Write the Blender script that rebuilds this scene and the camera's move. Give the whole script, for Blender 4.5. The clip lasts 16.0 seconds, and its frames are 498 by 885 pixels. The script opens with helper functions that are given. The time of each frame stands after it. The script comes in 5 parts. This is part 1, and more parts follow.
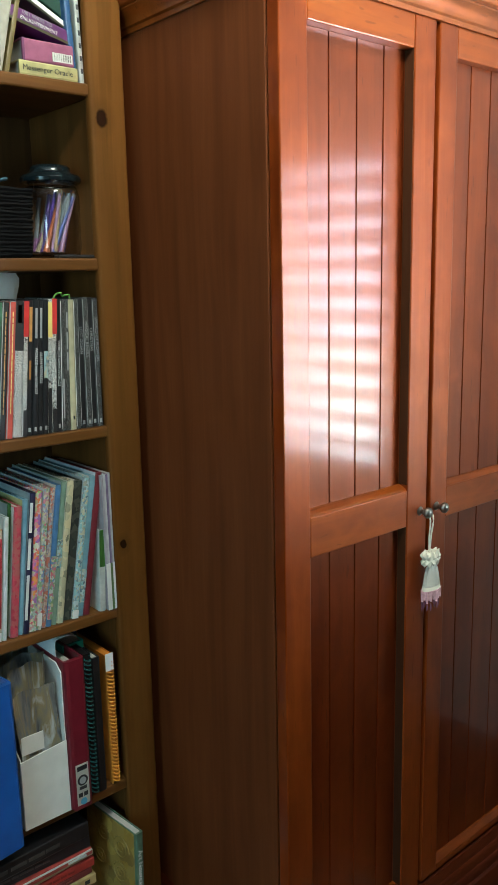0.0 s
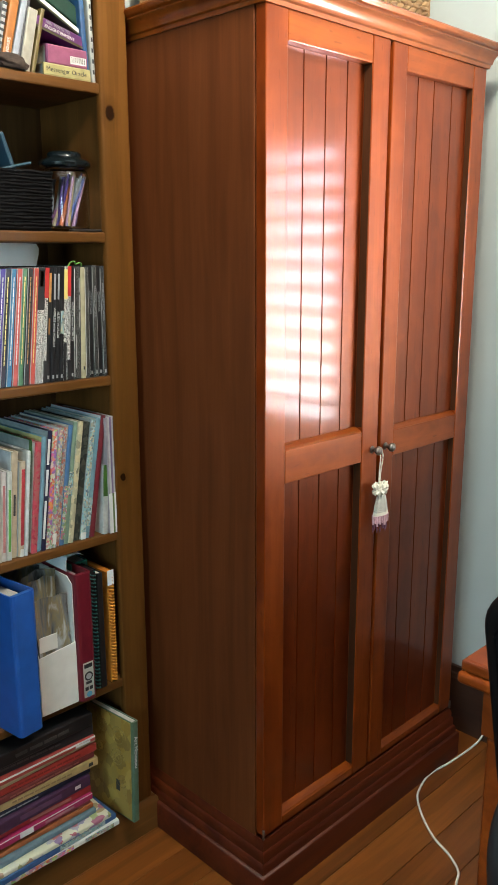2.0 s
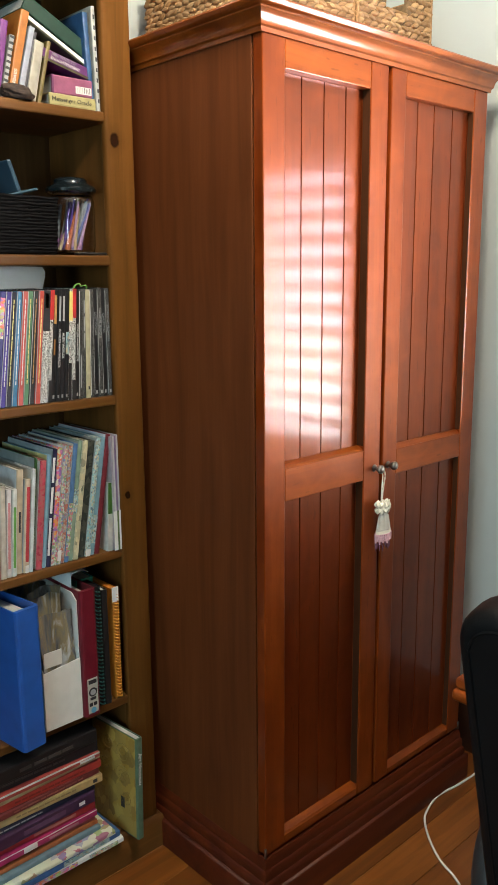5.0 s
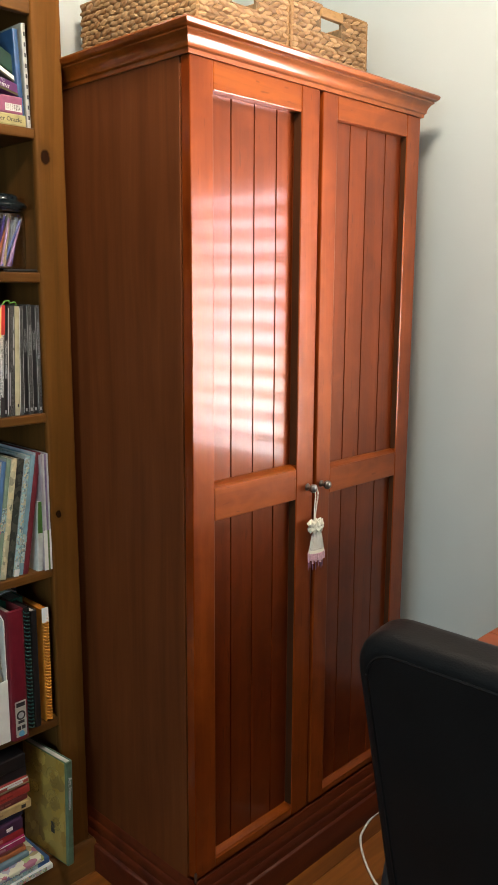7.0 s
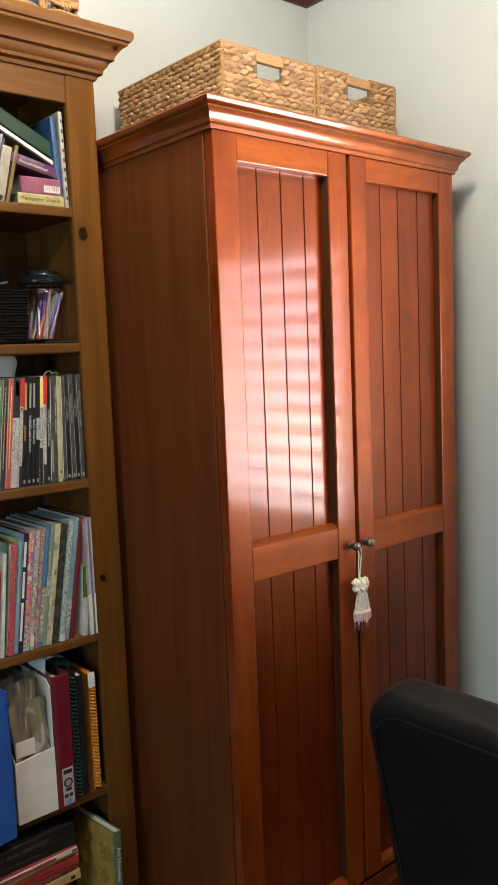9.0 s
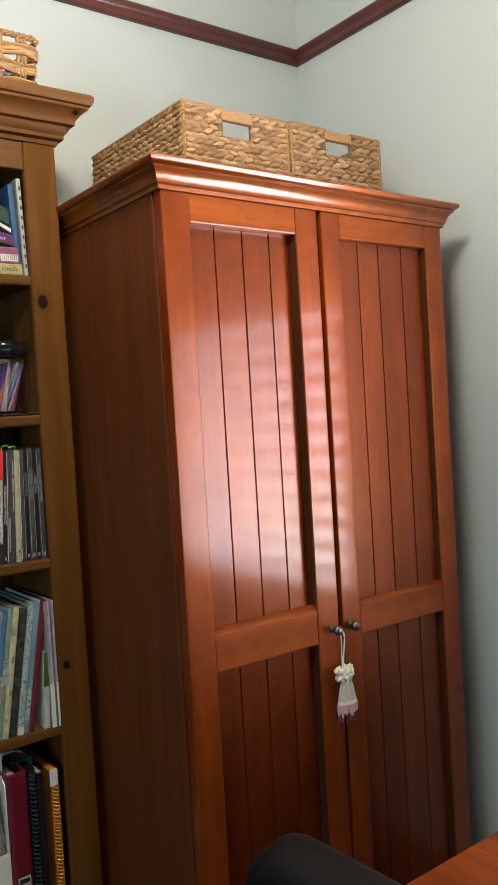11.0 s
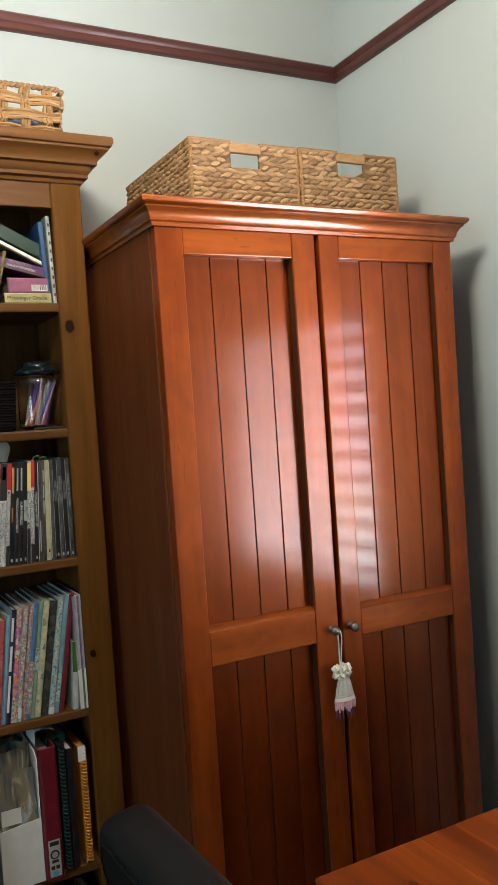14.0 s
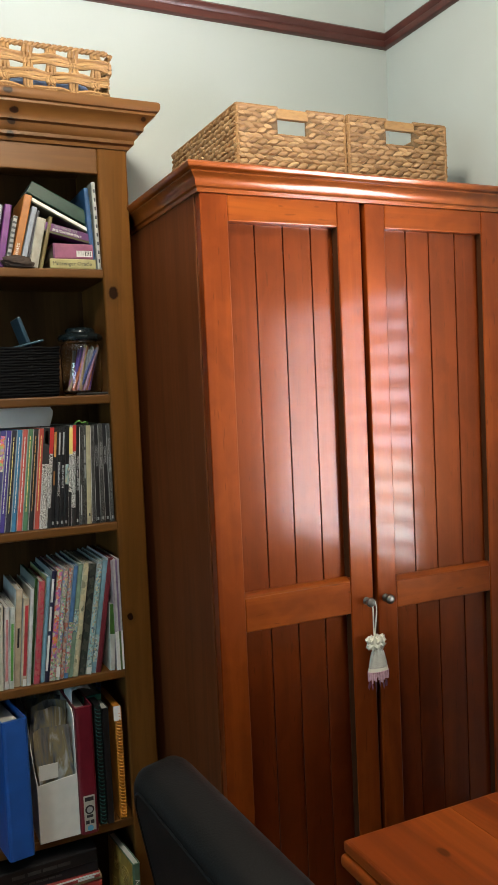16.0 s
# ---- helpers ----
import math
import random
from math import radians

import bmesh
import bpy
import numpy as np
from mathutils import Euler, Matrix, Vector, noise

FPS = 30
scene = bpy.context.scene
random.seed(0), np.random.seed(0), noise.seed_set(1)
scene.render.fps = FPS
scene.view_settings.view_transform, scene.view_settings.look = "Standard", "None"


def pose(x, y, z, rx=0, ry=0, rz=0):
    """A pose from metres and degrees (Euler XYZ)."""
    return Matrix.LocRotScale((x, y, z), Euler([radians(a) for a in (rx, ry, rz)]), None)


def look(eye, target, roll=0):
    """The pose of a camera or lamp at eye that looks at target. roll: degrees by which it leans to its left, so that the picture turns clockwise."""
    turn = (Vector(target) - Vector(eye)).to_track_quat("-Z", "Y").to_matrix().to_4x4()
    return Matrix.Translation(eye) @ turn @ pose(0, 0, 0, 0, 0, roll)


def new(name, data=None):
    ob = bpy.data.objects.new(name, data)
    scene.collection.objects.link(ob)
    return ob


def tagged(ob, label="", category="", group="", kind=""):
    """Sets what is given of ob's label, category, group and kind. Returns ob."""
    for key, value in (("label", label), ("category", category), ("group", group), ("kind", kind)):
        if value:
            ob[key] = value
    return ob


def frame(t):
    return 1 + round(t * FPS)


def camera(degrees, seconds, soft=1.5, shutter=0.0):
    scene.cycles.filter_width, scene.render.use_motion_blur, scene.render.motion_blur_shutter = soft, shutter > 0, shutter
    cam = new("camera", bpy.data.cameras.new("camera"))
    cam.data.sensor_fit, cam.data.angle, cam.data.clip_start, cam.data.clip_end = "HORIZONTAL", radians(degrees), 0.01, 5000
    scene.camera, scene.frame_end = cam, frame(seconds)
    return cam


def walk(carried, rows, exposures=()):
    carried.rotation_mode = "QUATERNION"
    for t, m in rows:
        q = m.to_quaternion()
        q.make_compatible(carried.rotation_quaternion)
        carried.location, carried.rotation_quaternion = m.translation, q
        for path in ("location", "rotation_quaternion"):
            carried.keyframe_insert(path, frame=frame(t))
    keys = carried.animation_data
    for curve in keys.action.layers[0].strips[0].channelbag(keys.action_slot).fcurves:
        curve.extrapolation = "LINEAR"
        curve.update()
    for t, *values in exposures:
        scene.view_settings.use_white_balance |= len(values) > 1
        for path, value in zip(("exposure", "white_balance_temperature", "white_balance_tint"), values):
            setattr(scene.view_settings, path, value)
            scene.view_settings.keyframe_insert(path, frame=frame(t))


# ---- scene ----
cam = camera(34.1, 16.0)
METRES, EYE, TILT, LEAN, TURN = 1.21, 1.505, 0.0, 0.0, -40.6
ROWS = [
    (0.0, 0.0, 0.0, 0.0, -0.24, -11.19, 1.2),
    (0.5, 0.0157, -0.0726, 0.0081, -1.76, -9.96, 2.11),
    (1.0, -0.0305, -0.1357, 0.0096, -3.8, -10.17, 2.92),
    (1.5, -0.0895, -0.2254, -0.0054, -5.49, -11.97, 1.77),
    (2.0, -0.0787, -0.2577, -0.0003, -4.19, -12.99, 0.12),
    (2.5, -0.041, -0.2653, 0.0001, -2.59, -12.79, -0.7),
    (3.0, -0.0304, -0.274, 0.0011, -2.68, -12.45, -0.74),
    (5.5, -0.0365, -0.281, -0.0006, -2.82, -11.3, 0.9),
    (6.0, -0.0111, -0.2804, 0.0013, -4.84, -11.16, 0.63),
    (6.5, 0.008, -0.2766, 0.0053, -5.65, -10.95, 0.1),
    (7.0, 0.0212, -0.2789, 0.0066, -5.1, -10.48, -0.26),
    (7.5, 0.0359, -0.275, 0.0054, -4.3, -10.34, -0.35),
    (8.0, 0.0526, -0.2786, 0.0037, -3.31, -9.78, -0.01),
    (8.5, 0.0682, -0.2927, 0.0011, -1.69, -8.01, 1.3),
    (11.0, 0.2469, -0.1696, 0.0172, 3.59, -1.9, 3.4),
    (11.5, 0.3132, -0.1875, 0.0131, 5.18, -1.67, 4.01),
    (12.0, 0.4226, -0.2339, 0.0462, 11.74, -0.41, 1.72),
    (12.5, 0.4711, -0.255, 0.0673, 15.07, 1.09, 1.47),
    (13.0, 0.4899, -0.2434, 0.0543, 14.5, 0.41, 2.9),
    (13.5, 0.4913, -0.239, 0.0469, 13.2, -1.13, 3.42),
    (14.0, 0.4928, -0.2435, 0.0438, 12.48, -1.95, 3.82),
    (14.5, 0.4936, -0.246, 0.041, 12.38, -2.79, 3.52),
    (15.0, 0.493, -0.2473, 0.0382, 13.04, -3.49, 2.79),
    (15.5, 0.492, -0.247, 0.0332, 14.24, -3.47, 2.5),
    (16.0, 0.4915, -0.2476, 0.0312, 15.28, -3.5, 2.56),
]
EXPOSURES = [(0.0, -0.02, 5650, -7), (1.0, -0.25, 5950, -4), (1.5, 0.02, 6200, 1), (2.0, 0.3, 6250, 4), (3.0, 0.22, 6400, 6), (5.5, 0.2, 6600, 9), (6.5, 0.2, 6800, 12), (7.0, 0.08, 6800, 12), (8.5, 0.0, 6850, 12), (11.0, -0.47, 6400, 8), (11.5, -0.3, 6400, 7), (12.5, -0.45, 6350, 6), (13.0, -0.71, 6350, 6), (14.0, -0.53, 6300, 6), (16.0, -0.42, 6400, 5)]
walk(cam, [(t, pose(0, 0, EYE, TILT, LEAN, TURN) @ pose(METRES * x, METRES * y, METRES * z, 90 + pitch, roll, yaw)) for t, x, y, z, yaw, pitch, roll in ROWS], EXPOSURES)

# ---- world and lamps ----
EAST, NORTH, WEST, SOUTH, HIGH = 1.885, 1.655, -2.7, -3.6, 3.3
WIN = (-0.75, 0.41, 0.88, 1.90)        # the window in the east wall: y from, y to, sill, head
world = bpy.data.worlds.new("sky")
scene.world = world
world.use_nodes = True
sky = world.node_tree.nodes.new("ShaderNodeTexSky")
sky.sky_type, sky.sun_disc, sky.sun_elevation, sky.sun_rotation = "NISHITA", False, radians(40), radians(200)
world.node_tree.links.new(sky.outputs[0], world.node_tree.nodes["Background"].inputs[0])
world.node_tree.nodes["Background"].inputs[1].default_value = 0.1


def lamp(name, kind, place, energy, colour, **more):
    data = bpy.data.lights.new(name, kind)
    data.energy, data.color = energy, colour
    for k, v in more.items():
        if k == "radius":
            data.shadow_soft_size = v
        if k == "size":
            data.shape, data.size, data.size_y = "RECTANGLE", v[0], v[1]
    ob = new(name, data)
    ob.matrix_world = place
    return ob


LAMP = (0.60, 0.34, 2.56)
lamp("pendant_light", "POINT", pose(*LAMP), 122, (1.0, 0.86, 0.69), radius=0.15)
WIN2 = (-1.4, 0.2, 0.9, 2.2)          # an unseen window assumed in the west wall, for cool fill light


def window_lamp(name, x, inward, y_from, y_to, z_from, z_to, energy, colour):
    """Daylight standing in one part of a window's opening."""
    y, z = (y_from + y_to) / 2, (z_from + z_to) / 2
    return lamp(name, "AREA", look((x, y, z), (x + inward, y, z)), energy, colour, size=(y_to - y_from, z_to - z_from))


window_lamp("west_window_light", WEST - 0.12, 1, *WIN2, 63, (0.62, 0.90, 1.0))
# the blind's window: added lamps grade its daylight, north low, north high and south
window_lamp("garden_light", EAST + 0.13, -1, -0.12, 0.37, WIN[2], 1.30, 35, (0.90, 0.97, 1.0))
window_lamp("window_sky_light", EAST + 0.13, -1, -0.12, 0.37, 1.30, WIN[3], 54, (0.92, 0.86, 1.0))
window_lamp("shaded_window_light", EAST + 0.13, -1, WIN[0], -0.12, WIN[2], WIN[3], 108, (0.95, 0.92, 1.0))


# ---- materials ----
class Mat:
    """A node material with short ways to add nodes."""

    def __init__(self, name, rough=0.6, metal=0.0, coat=0.0, spec=0.5):
        self.m = bpy.data.materials.new(name)
        self.m.use_nodes = True
        self.t = self.m.node_tree
        self.b = self.t.nodes["Principled BSDF"]
        self.b.inputs["Roughness"].default_value = rough
        self.b.inputs["Metallic"].default_value = metal
        self.b.inputs["Coat Weight"].default_value = coat
        self.b.inputs["Specular IOR Level"].default_value = spec

    def add(self, kind, links=None, **values):
        n = self.t.nodes.new("ShaderNode" + kind)
        for k, v in values.items():
            setattr(n, k, v)
        for k, v in (links or {}).items():
            sock = n.inputs[k]
            if hasattr(v, "is_output"):
                self.t.links.new(v, sock)
            else:
                sock.default_value = v
        return n

    def coords(self, scale, shift=True):
        """Object coordinates, scaled, with a chance offset for each object."""
        tc = self.add("TexCoord").outputs["Object"]
        if shift:
            info = self.add("ObjectInfo").outputs["Random"]
            far = self.add("VectorMath", {0: (17.3, 9.1, 23.7), "Scale": info}, operation="SCALE").outputs[0]
            tc = self.add("VectorMath", {0: tc, 1: far}, operation="ADD").outputs[0]
        return self.add("Mapping", {"Vector": tc, "Scale": scale}).outputs[0]

    def ramp(self, fac, *stops):
        n = self.add("ValToRGB", {"Fac": fac})
        e = n.color_ramp.elements
        while len(e) < len(stops):
            e.new(0.5)
        for el, (p, c) in zip(e, stops):
            el.position, el.color = p, (*c, 1)
        return n.outputs[0]

    def mix(self, fac, a, b, blend="MIX"):
        n = self.add("Mix", data_type="RGBA", blend_type=blend)
        for i, v in ((0, fac), (6, a), (7, b)):
            if hasattr(v, "is_output"):
                self.t.links.new(v, n.inputs[i])
            else:
                n.inputs[i].default_value = (*v, 1) if isinstance(v, tuple) else v
        return n.outputs[2]

    def colour(self, v):
        if hasattr(v, "is_output"):
            self.t.links.new(v, self.b.inputs["Base Color"])
        else:
            self.b.inputs["Base Color"].default_value = (*v, 1)
        return self

    def rough(self, v):
        self.t.links.new(v, self.b.inputs["Roughness"])

    def bump(self, height, strength=0.2, distance=0.002):
        n = self.add("Bump", {"Height": height, "Strength": strength, "Distance": distance})
        self.t.links.new(n.outputs[0], self.b.inputs["Normal"])


def wood(name, dark, mid, light, axis="z", rough=0.3, coat=0.3, fine=1.0, marks=(), knots=0.0, spec=0.4, gloss=None, ring=0.22):
    """Varnished softwood with long grain along one axis. marks: round knots at given places of the object."""
    m = Mat(name, rough, 0, coat, spec)
    m.b.inputs["Coat Roughness"].default_value = gloss or rough * 0.6
    if gloss:       # thick hard varnish over stained fibres that shine in the wood's own colour
        m.b.inputs["Specular Tint"].default_value = (1.0, 0.225, 0.040, 1)
    i = "xyz".index(axis)
    long = [14.0 * fine] * 3
    long[i] = 0.9 * fine
    thin = [90.0 * fine] * 3
    thin[i] = 3.0 * fine
    broad = m.add("TexNoise", {"Vector": m.coords(long), "Scale": 1.0, "Detail": 4.0, "Roughness": 0.55, "Distortion": 0.6}).outputs["Fac"]
    grain = m.add("TexNoise", {"Vector": m.coords(thin), "Scale": 1.0, "Detail": 3.0, "Roughness": 0.6}).outputs["Fac"]
    rings = m.add("Math", {0: broad, 1: 9.0}, operation="MULTIPLY").outputs[0]
    rings = m.add("Math", {0: m.add("Math", {0: rings, 1: 6.2832}, operation="MULTIPLY").outputs[0]}, operation="SINE").outputs[0]
    rings = m.add("MapRange", {"Value": rings, 1: -1.0, 2: 1.0}).outputs[0]
    c = m.ramp(broad, (0.32, dark), (0.5, mid), (0.68, light))
    c = m.mix(m.add("Math", {0: rings, 1: ring}, operation="MULTIPLY").outputs[0], c, dark)
    c = m.mix(m.add("MapRange", {"Value": grain, 1: 0.45, 2: 0.75, 4: 0.35}).outputs[0], c, dark)
    blotch = m.add("TexNoise", {"Vector": m.coords((3, 3, 3)), "Scale": 1.0, "Detail": 2.0}).outputs["Fac"]
    c = m.mix(m.add("MapRange", {"Value": blotch, 1: 0.35, 2: 0.7, 3: 0.0, 4: 0.22}).outputs[0], c, tuple(v * 0.6 for v in dark))
    if gloss:       # rippled figure and small dark flecks under the varnish
        wide = [16.0] * 3
        wide[i] = 11.0
        figure = m.add("TexNoise", {"Vector": m.coords(wide), "Scale": 1.0, "Detail": 3.0, "Distortion": 0.8}).outputs["Fac"]
        c = m.mix(m.add("MapRange", {"Value": figure, 1: 0.42, 2: 0.74, 3: 0.0, 4: 0.36}).outputs[0], c, tuple(min(1.0, v * 1.35) for v in light))
        fleck = [120.0] * 3
        fleck[i] = 22.0
        fleck = m.add("TexNoise", {"Vector": m.coords(fleck), "Scale": 1.0, "Detail": 1.0}).outputs["Fac"]
        c = m.mix(m.add("MapRange", {"Value": fleck, 1: 0.70, 2: 0.76, 3: 0.0, 4: 0.6}).outputs[0], c, tuple(v * 0.5 for v in dark))
    where = m.add("TexCoord").outputs["Object"]
    wob = m.add("TexNoise", {"Vector": where, "Scale": 60.0, "Detail": 2.0}).outputs["Color"]
    wob = m.add("VectorMath", {0: wob, 1: (0.5, 0.5, 0.5)}, operation="SUBTRACT").outputs[0]
    wob = m.add("VectorMath", {0: wob, "Scale": 0.008}, operation="SCALE").outputs[0]
    where = m.add("VectorMath", {0: where, 1: wob}, operation="ADD").outputs[0]
    for x, y, z, r, stretch in marks:
        d = m.add("VectorMath", {0: where, 1: (x, y, z)}, operation="SUBTRACT").outputs[0]
        s = [1.0, 1.0, 1.0]
        s[i] = stretch
        d = m.add("VectorMath", {0: d, 1: tuple(s)}, operation="MULTIPLY").outputs[0]
        d = m.add("VectorMath", {0: d}, operation="LENGTH").outputs["Value"]
        c = m.mix(m.add("MapRange", {"Value": d, 1: r * 2.6, 2: r * 0.9, 3: 0.0, 4: 0.45}).outputs[0], c, tuple(v * 0.7 for v in dark))
        c = m.mix(m.add("MapRange", {"Value": d, 1: r * 1.1, 2: r * 0.8, 3: 0.0, 4: 0.95}).outputs[0], c, (dark[0] * 0.12, dark[1] * 0.07, dark[2] * 0.08))
    if knots:
        v = m.add("TexVoronoi", {"Vector": m.coords(tuple(knots * (0.55 if k == i else 1.0) for k in range(3))), "Scale": 1.0, "Randomness": 1.0}).outputs["Distance"]
        c = m.mix(m.add("MapRange", {"Value": v, 1: 0.085, 2: 0.05, 3: 0.0, 4: 0.8}).outputs[0], c, tuple(v * 0.3 for v in dark))
    m.colour(c)
    smear = m.add("TexNoise", {"Vector": m.coords((7, 7, 7)), "Scale": 1.0, "Detail": 3.0}).outputs["Fac"]
    m.rough(m.add("MapRange", {"Value": smear, 1: 0.3, 2: 0.7, 3: rough * 0.94, 4: rough * 1.08}).outputs[0])
    m.bump(m.add("Math", {0: grain, 1: broad}, operation="ADD").outputs[0], 0.12, 0.0006)
    return m.m


def plaster(name, c, rough=0.75):
    m = Mat(name, rough)
    a = m.add("TexNoise", {"Vector": m.coords((1.2, 1.2, 1.2), False), "Scale": 1.0, "Detail": 5.0}).outputs["Fac"]
    b = m.add("TexNoise", {"Vector": m.coords((120, 120, 120), False), "Scale": 1.0, "Detail": 3.0}).outputs["Fac"]
    m.colour(m.ramp(a, (0.3, tuple(v * 0.94 for v in c)), (0.7, c)))
    m.bump(m.add("Math", {0: a, 1: b}, operation="ADD").outputs[0], 0.15, 0.001)
    return m.m


def plain(name, c, rough=0.5, metal=0.0, vary=0.12, scale=30.0, coat=0.0):
    """One colour with slight mottling and wear."""
    m = Mat(name, rough, metal, coat)
    a = m.add("TexNoise", {"Vector": m.coords((scale, scale, scale)), "Scale": 1.0, "Detail": 4.0}).outputs["Fac"]
    m.colour(m.ramp(a, (0.3, tuple(v * (1 - vary) for v in c)), (0.7, tuple(min(1.0, v * (1 + vary)) for v in c))))
    m.bump(a, 0.08, 0.0005)
    return m.m


def leather(name, c):
    m = Mat(name, 0.5, spec=0.11)
    v = m.add("TexVoronoi", {"Vector": m.coords((420, 420, 420)), "Scale": 1.0}).outputs["Distance"]
    a = m.add("TexNoise", {"Vector": m.coords((9, 9, 9)), "Scale": 1.0, "Detail": 3.0}).outputs["Fac"]
    m.colour(m.ramp(a, (0.3, tuple(x * 0.7 for x in c)), (0.7, c)))
    m.rough(m.add("MapRange", {"Value": a, 3: 0.42, 4: 0.6}).outputs[0])
    m.bump(v, 0.25, 0.0006)
    return m.m


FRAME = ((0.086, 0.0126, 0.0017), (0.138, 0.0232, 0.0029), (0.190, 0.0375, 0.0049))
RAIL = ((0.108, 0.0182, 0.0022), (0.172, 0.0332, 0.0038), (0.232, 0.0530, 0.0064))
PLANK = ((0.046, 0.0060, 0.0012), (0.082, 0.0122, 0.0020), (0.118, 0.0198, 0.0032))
wardrobe_z = wood("cherry_stained_frame", *FRAME, "z", 0.42, 0.46, fine=1.25, spec=1.0, gloss=0.13)
wardrobe_x = wood("cherry_stained_frame_across", *RAIL, "x", 0.42, 0.46, fine=1.1, spec=1.0, gloss=0.13)
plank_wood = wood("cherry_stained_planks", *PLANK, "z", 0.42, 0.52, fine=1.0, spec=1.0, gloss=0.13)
rebate_shade_wood = wood("rebate_shade_colour", (0.036, 0.0120, 0.0042), (0.050, 0.0165, 0.0056), (0.064, 0.0220, 0.0074), "z", 0.8, 0.0, spec=0.1)
plinth_wood = wood("cherry_stained_plinth", *PLANK, "x", 0.5, 0.1, fine=1.1, spec=0.3)
wardrobe_side = wood("cherry_stained_veneer", (0.084, 0.0220, 0.0058), (0.110, 0.0305, 0.0082), (0.132, 0.0385, 0.0108), "z", 0.5, 0.0, fine=1.9, spec=0.15, ring=0.10)
cornice_wood = wood("cherry_stained_moulding", (0.110, 0.0230, 0.0030), (0.180, 0.0420, 0.0050), (0.240, 0.0640, 0.0080), "x", 0.4, 0.8, spec=1.0, gloss=0.14)
PINE = ((0.080, 0.0330, 0.0075), (0.128, 0.0520, 0.0115), (0.162, 0.0705, 0.0170))
# the pine again, darkened for the shade inside the bookcase
SHADED_PINE = ((0.05, 0.021, 0.007), (0.09, 0.042, 0.014), (0.13, 0.064, 0.022))
pine_x = wood("pine_wood_across", *PINE, "x", 0.48, 0.05, knots=7.0, spec=0.2)
pine_side = wood("pine_wood_upright", *PINE, "z", 0.5, 0.05, spec=0.2)
pine_shaded = wood("pine_wood_shaded_inside", *SHADED_PINE, "z", 0.55, 0.0, knots=6.0, spec=0.2)
desk_wood = wood("orange_pine_wood", (0.15, 0.026, 0.003), (0.25, 0.048, 0.005), (0.32, 0.070, 0.008), "x", 0.38, 0.12, knots=5.0, spec=0.25)
desk_board = wood("orange_pine_boards", (0.14, 0.023, 0.0026), (0.25, 0.047, 0.005), (0.34, 0.076, 0.009), "y", 0.36, 0.2, knots=9.0, spec=0.25)
rail_wood = wood("dark_mahogany_paint", (0.05, 0.012, 0.010), (0.08, 0.020, 0.016), (0.105, 0.027, 0.021), "x", 0.35, 0.2)
skirt_wood = wood("dark_brown_wood", (0.03, 0.014, 0.01), (0.05, 0.022, 0.014), (0.07, 0.03, 0.018), "y", 0.4, 0.2)
floor_wood = wood("floor_board_wood", (0.10, 0.029, 0.005), (0.185, 0.056, 0.0085), (0.26, 0.085, 0.0145), "x", 0.38, 0.1, knots=6.0)
# for the unseen south and west walls: dark so they bounce little light
low_bounce_paint = plaster("low_bounce_wall_paint", (0.13, 0.14, 0.13))
wall_paint = plaster("pale_green_grey_wall_paint", (0.405, 0.452, 0.452))
ceiling_paint = plaster("white_ceiling_paint", (0.68, 0.69, 0.68))
white_paint = plain("white_gloss_paint", (0.8, 0.8, 0.78), 0.4, vary=0.03)
# slat colour darkened to cut the light they scatter downwards
slat_paint = plain("low_scatter_slat_paint", (0.30, 0.29, 0.265), 0.45, vary=0.05)
pewter = plain("antique_pewter", (0.22, 0.20, 0.18), 0.32, 1.0)
black_leather = leather("black_leather", (0.006, 0.006, 0.0065))
black_plastic = plain("black_plastic", (0.015, 0.015, 0.016), 0.45)


# ---- mesh helpers ----
def thing(name, at, label, category, group="", m=None):
    ob = new(name)
    ob.matrix_world = m if m is not None else pose(*at)
    ob.empty_display_size = 0.05
    return tagged(ob, label, category, group)


def base_of(ob):
    """The place of an unturned thing or part, for parts given in world places."""
    v = Vector((0, 0, 0))
    while ob:
        v += ob.location
        ob = ob.parent
    return v


def part(name, bm, mat, parent=None, label="", local=False, smooth=False, kind=""):
    if parent is not None and not local:
        bmesh.ops.translate(bm, verts=bm.verts, vec=-base_of(parent))
    me = bpy.data.meshes.new(name)
    bmesh.ops.recalc_face_normals(bm, faces=bm.faces)
    bm.to_mesh(me)
    bm.free()
    me.materials.append(mat)
    if smooth:
        me.polygons.foreach_set("use_smooth", [True] * len(me.polygons))
        me.set_sharp_from_angle(angle=radians(40))
    ob = new(name, me)
    ob.parent = parent
    return tagged(ob, label, kind=kind)


def box(x0, x1, y0, y1, z0, z1, bevel=0.0, bm=None, seg=1):
    own = bm is None
    bm = bm or bmesh.new()
    vs = bmesh.ops.create_cube(bm, size=1.0)["verts"]
    for v in vs:
        v.co = Vector((x0 + (v.co.x + 0.5) * (x1 - x0), y0 + (v.co.y + 0.5) * (y1 - y0), z0 + (v.co.z + 0.5) * (z1 - z0)))
    if bevel:
        es = {e for v in vs for e in v.link_edges}
        bmesh.ops.bevel(bm, geom=list(es), offset=bevel, segments=seg, profile=0.5, affect="EDGES")
    return bm


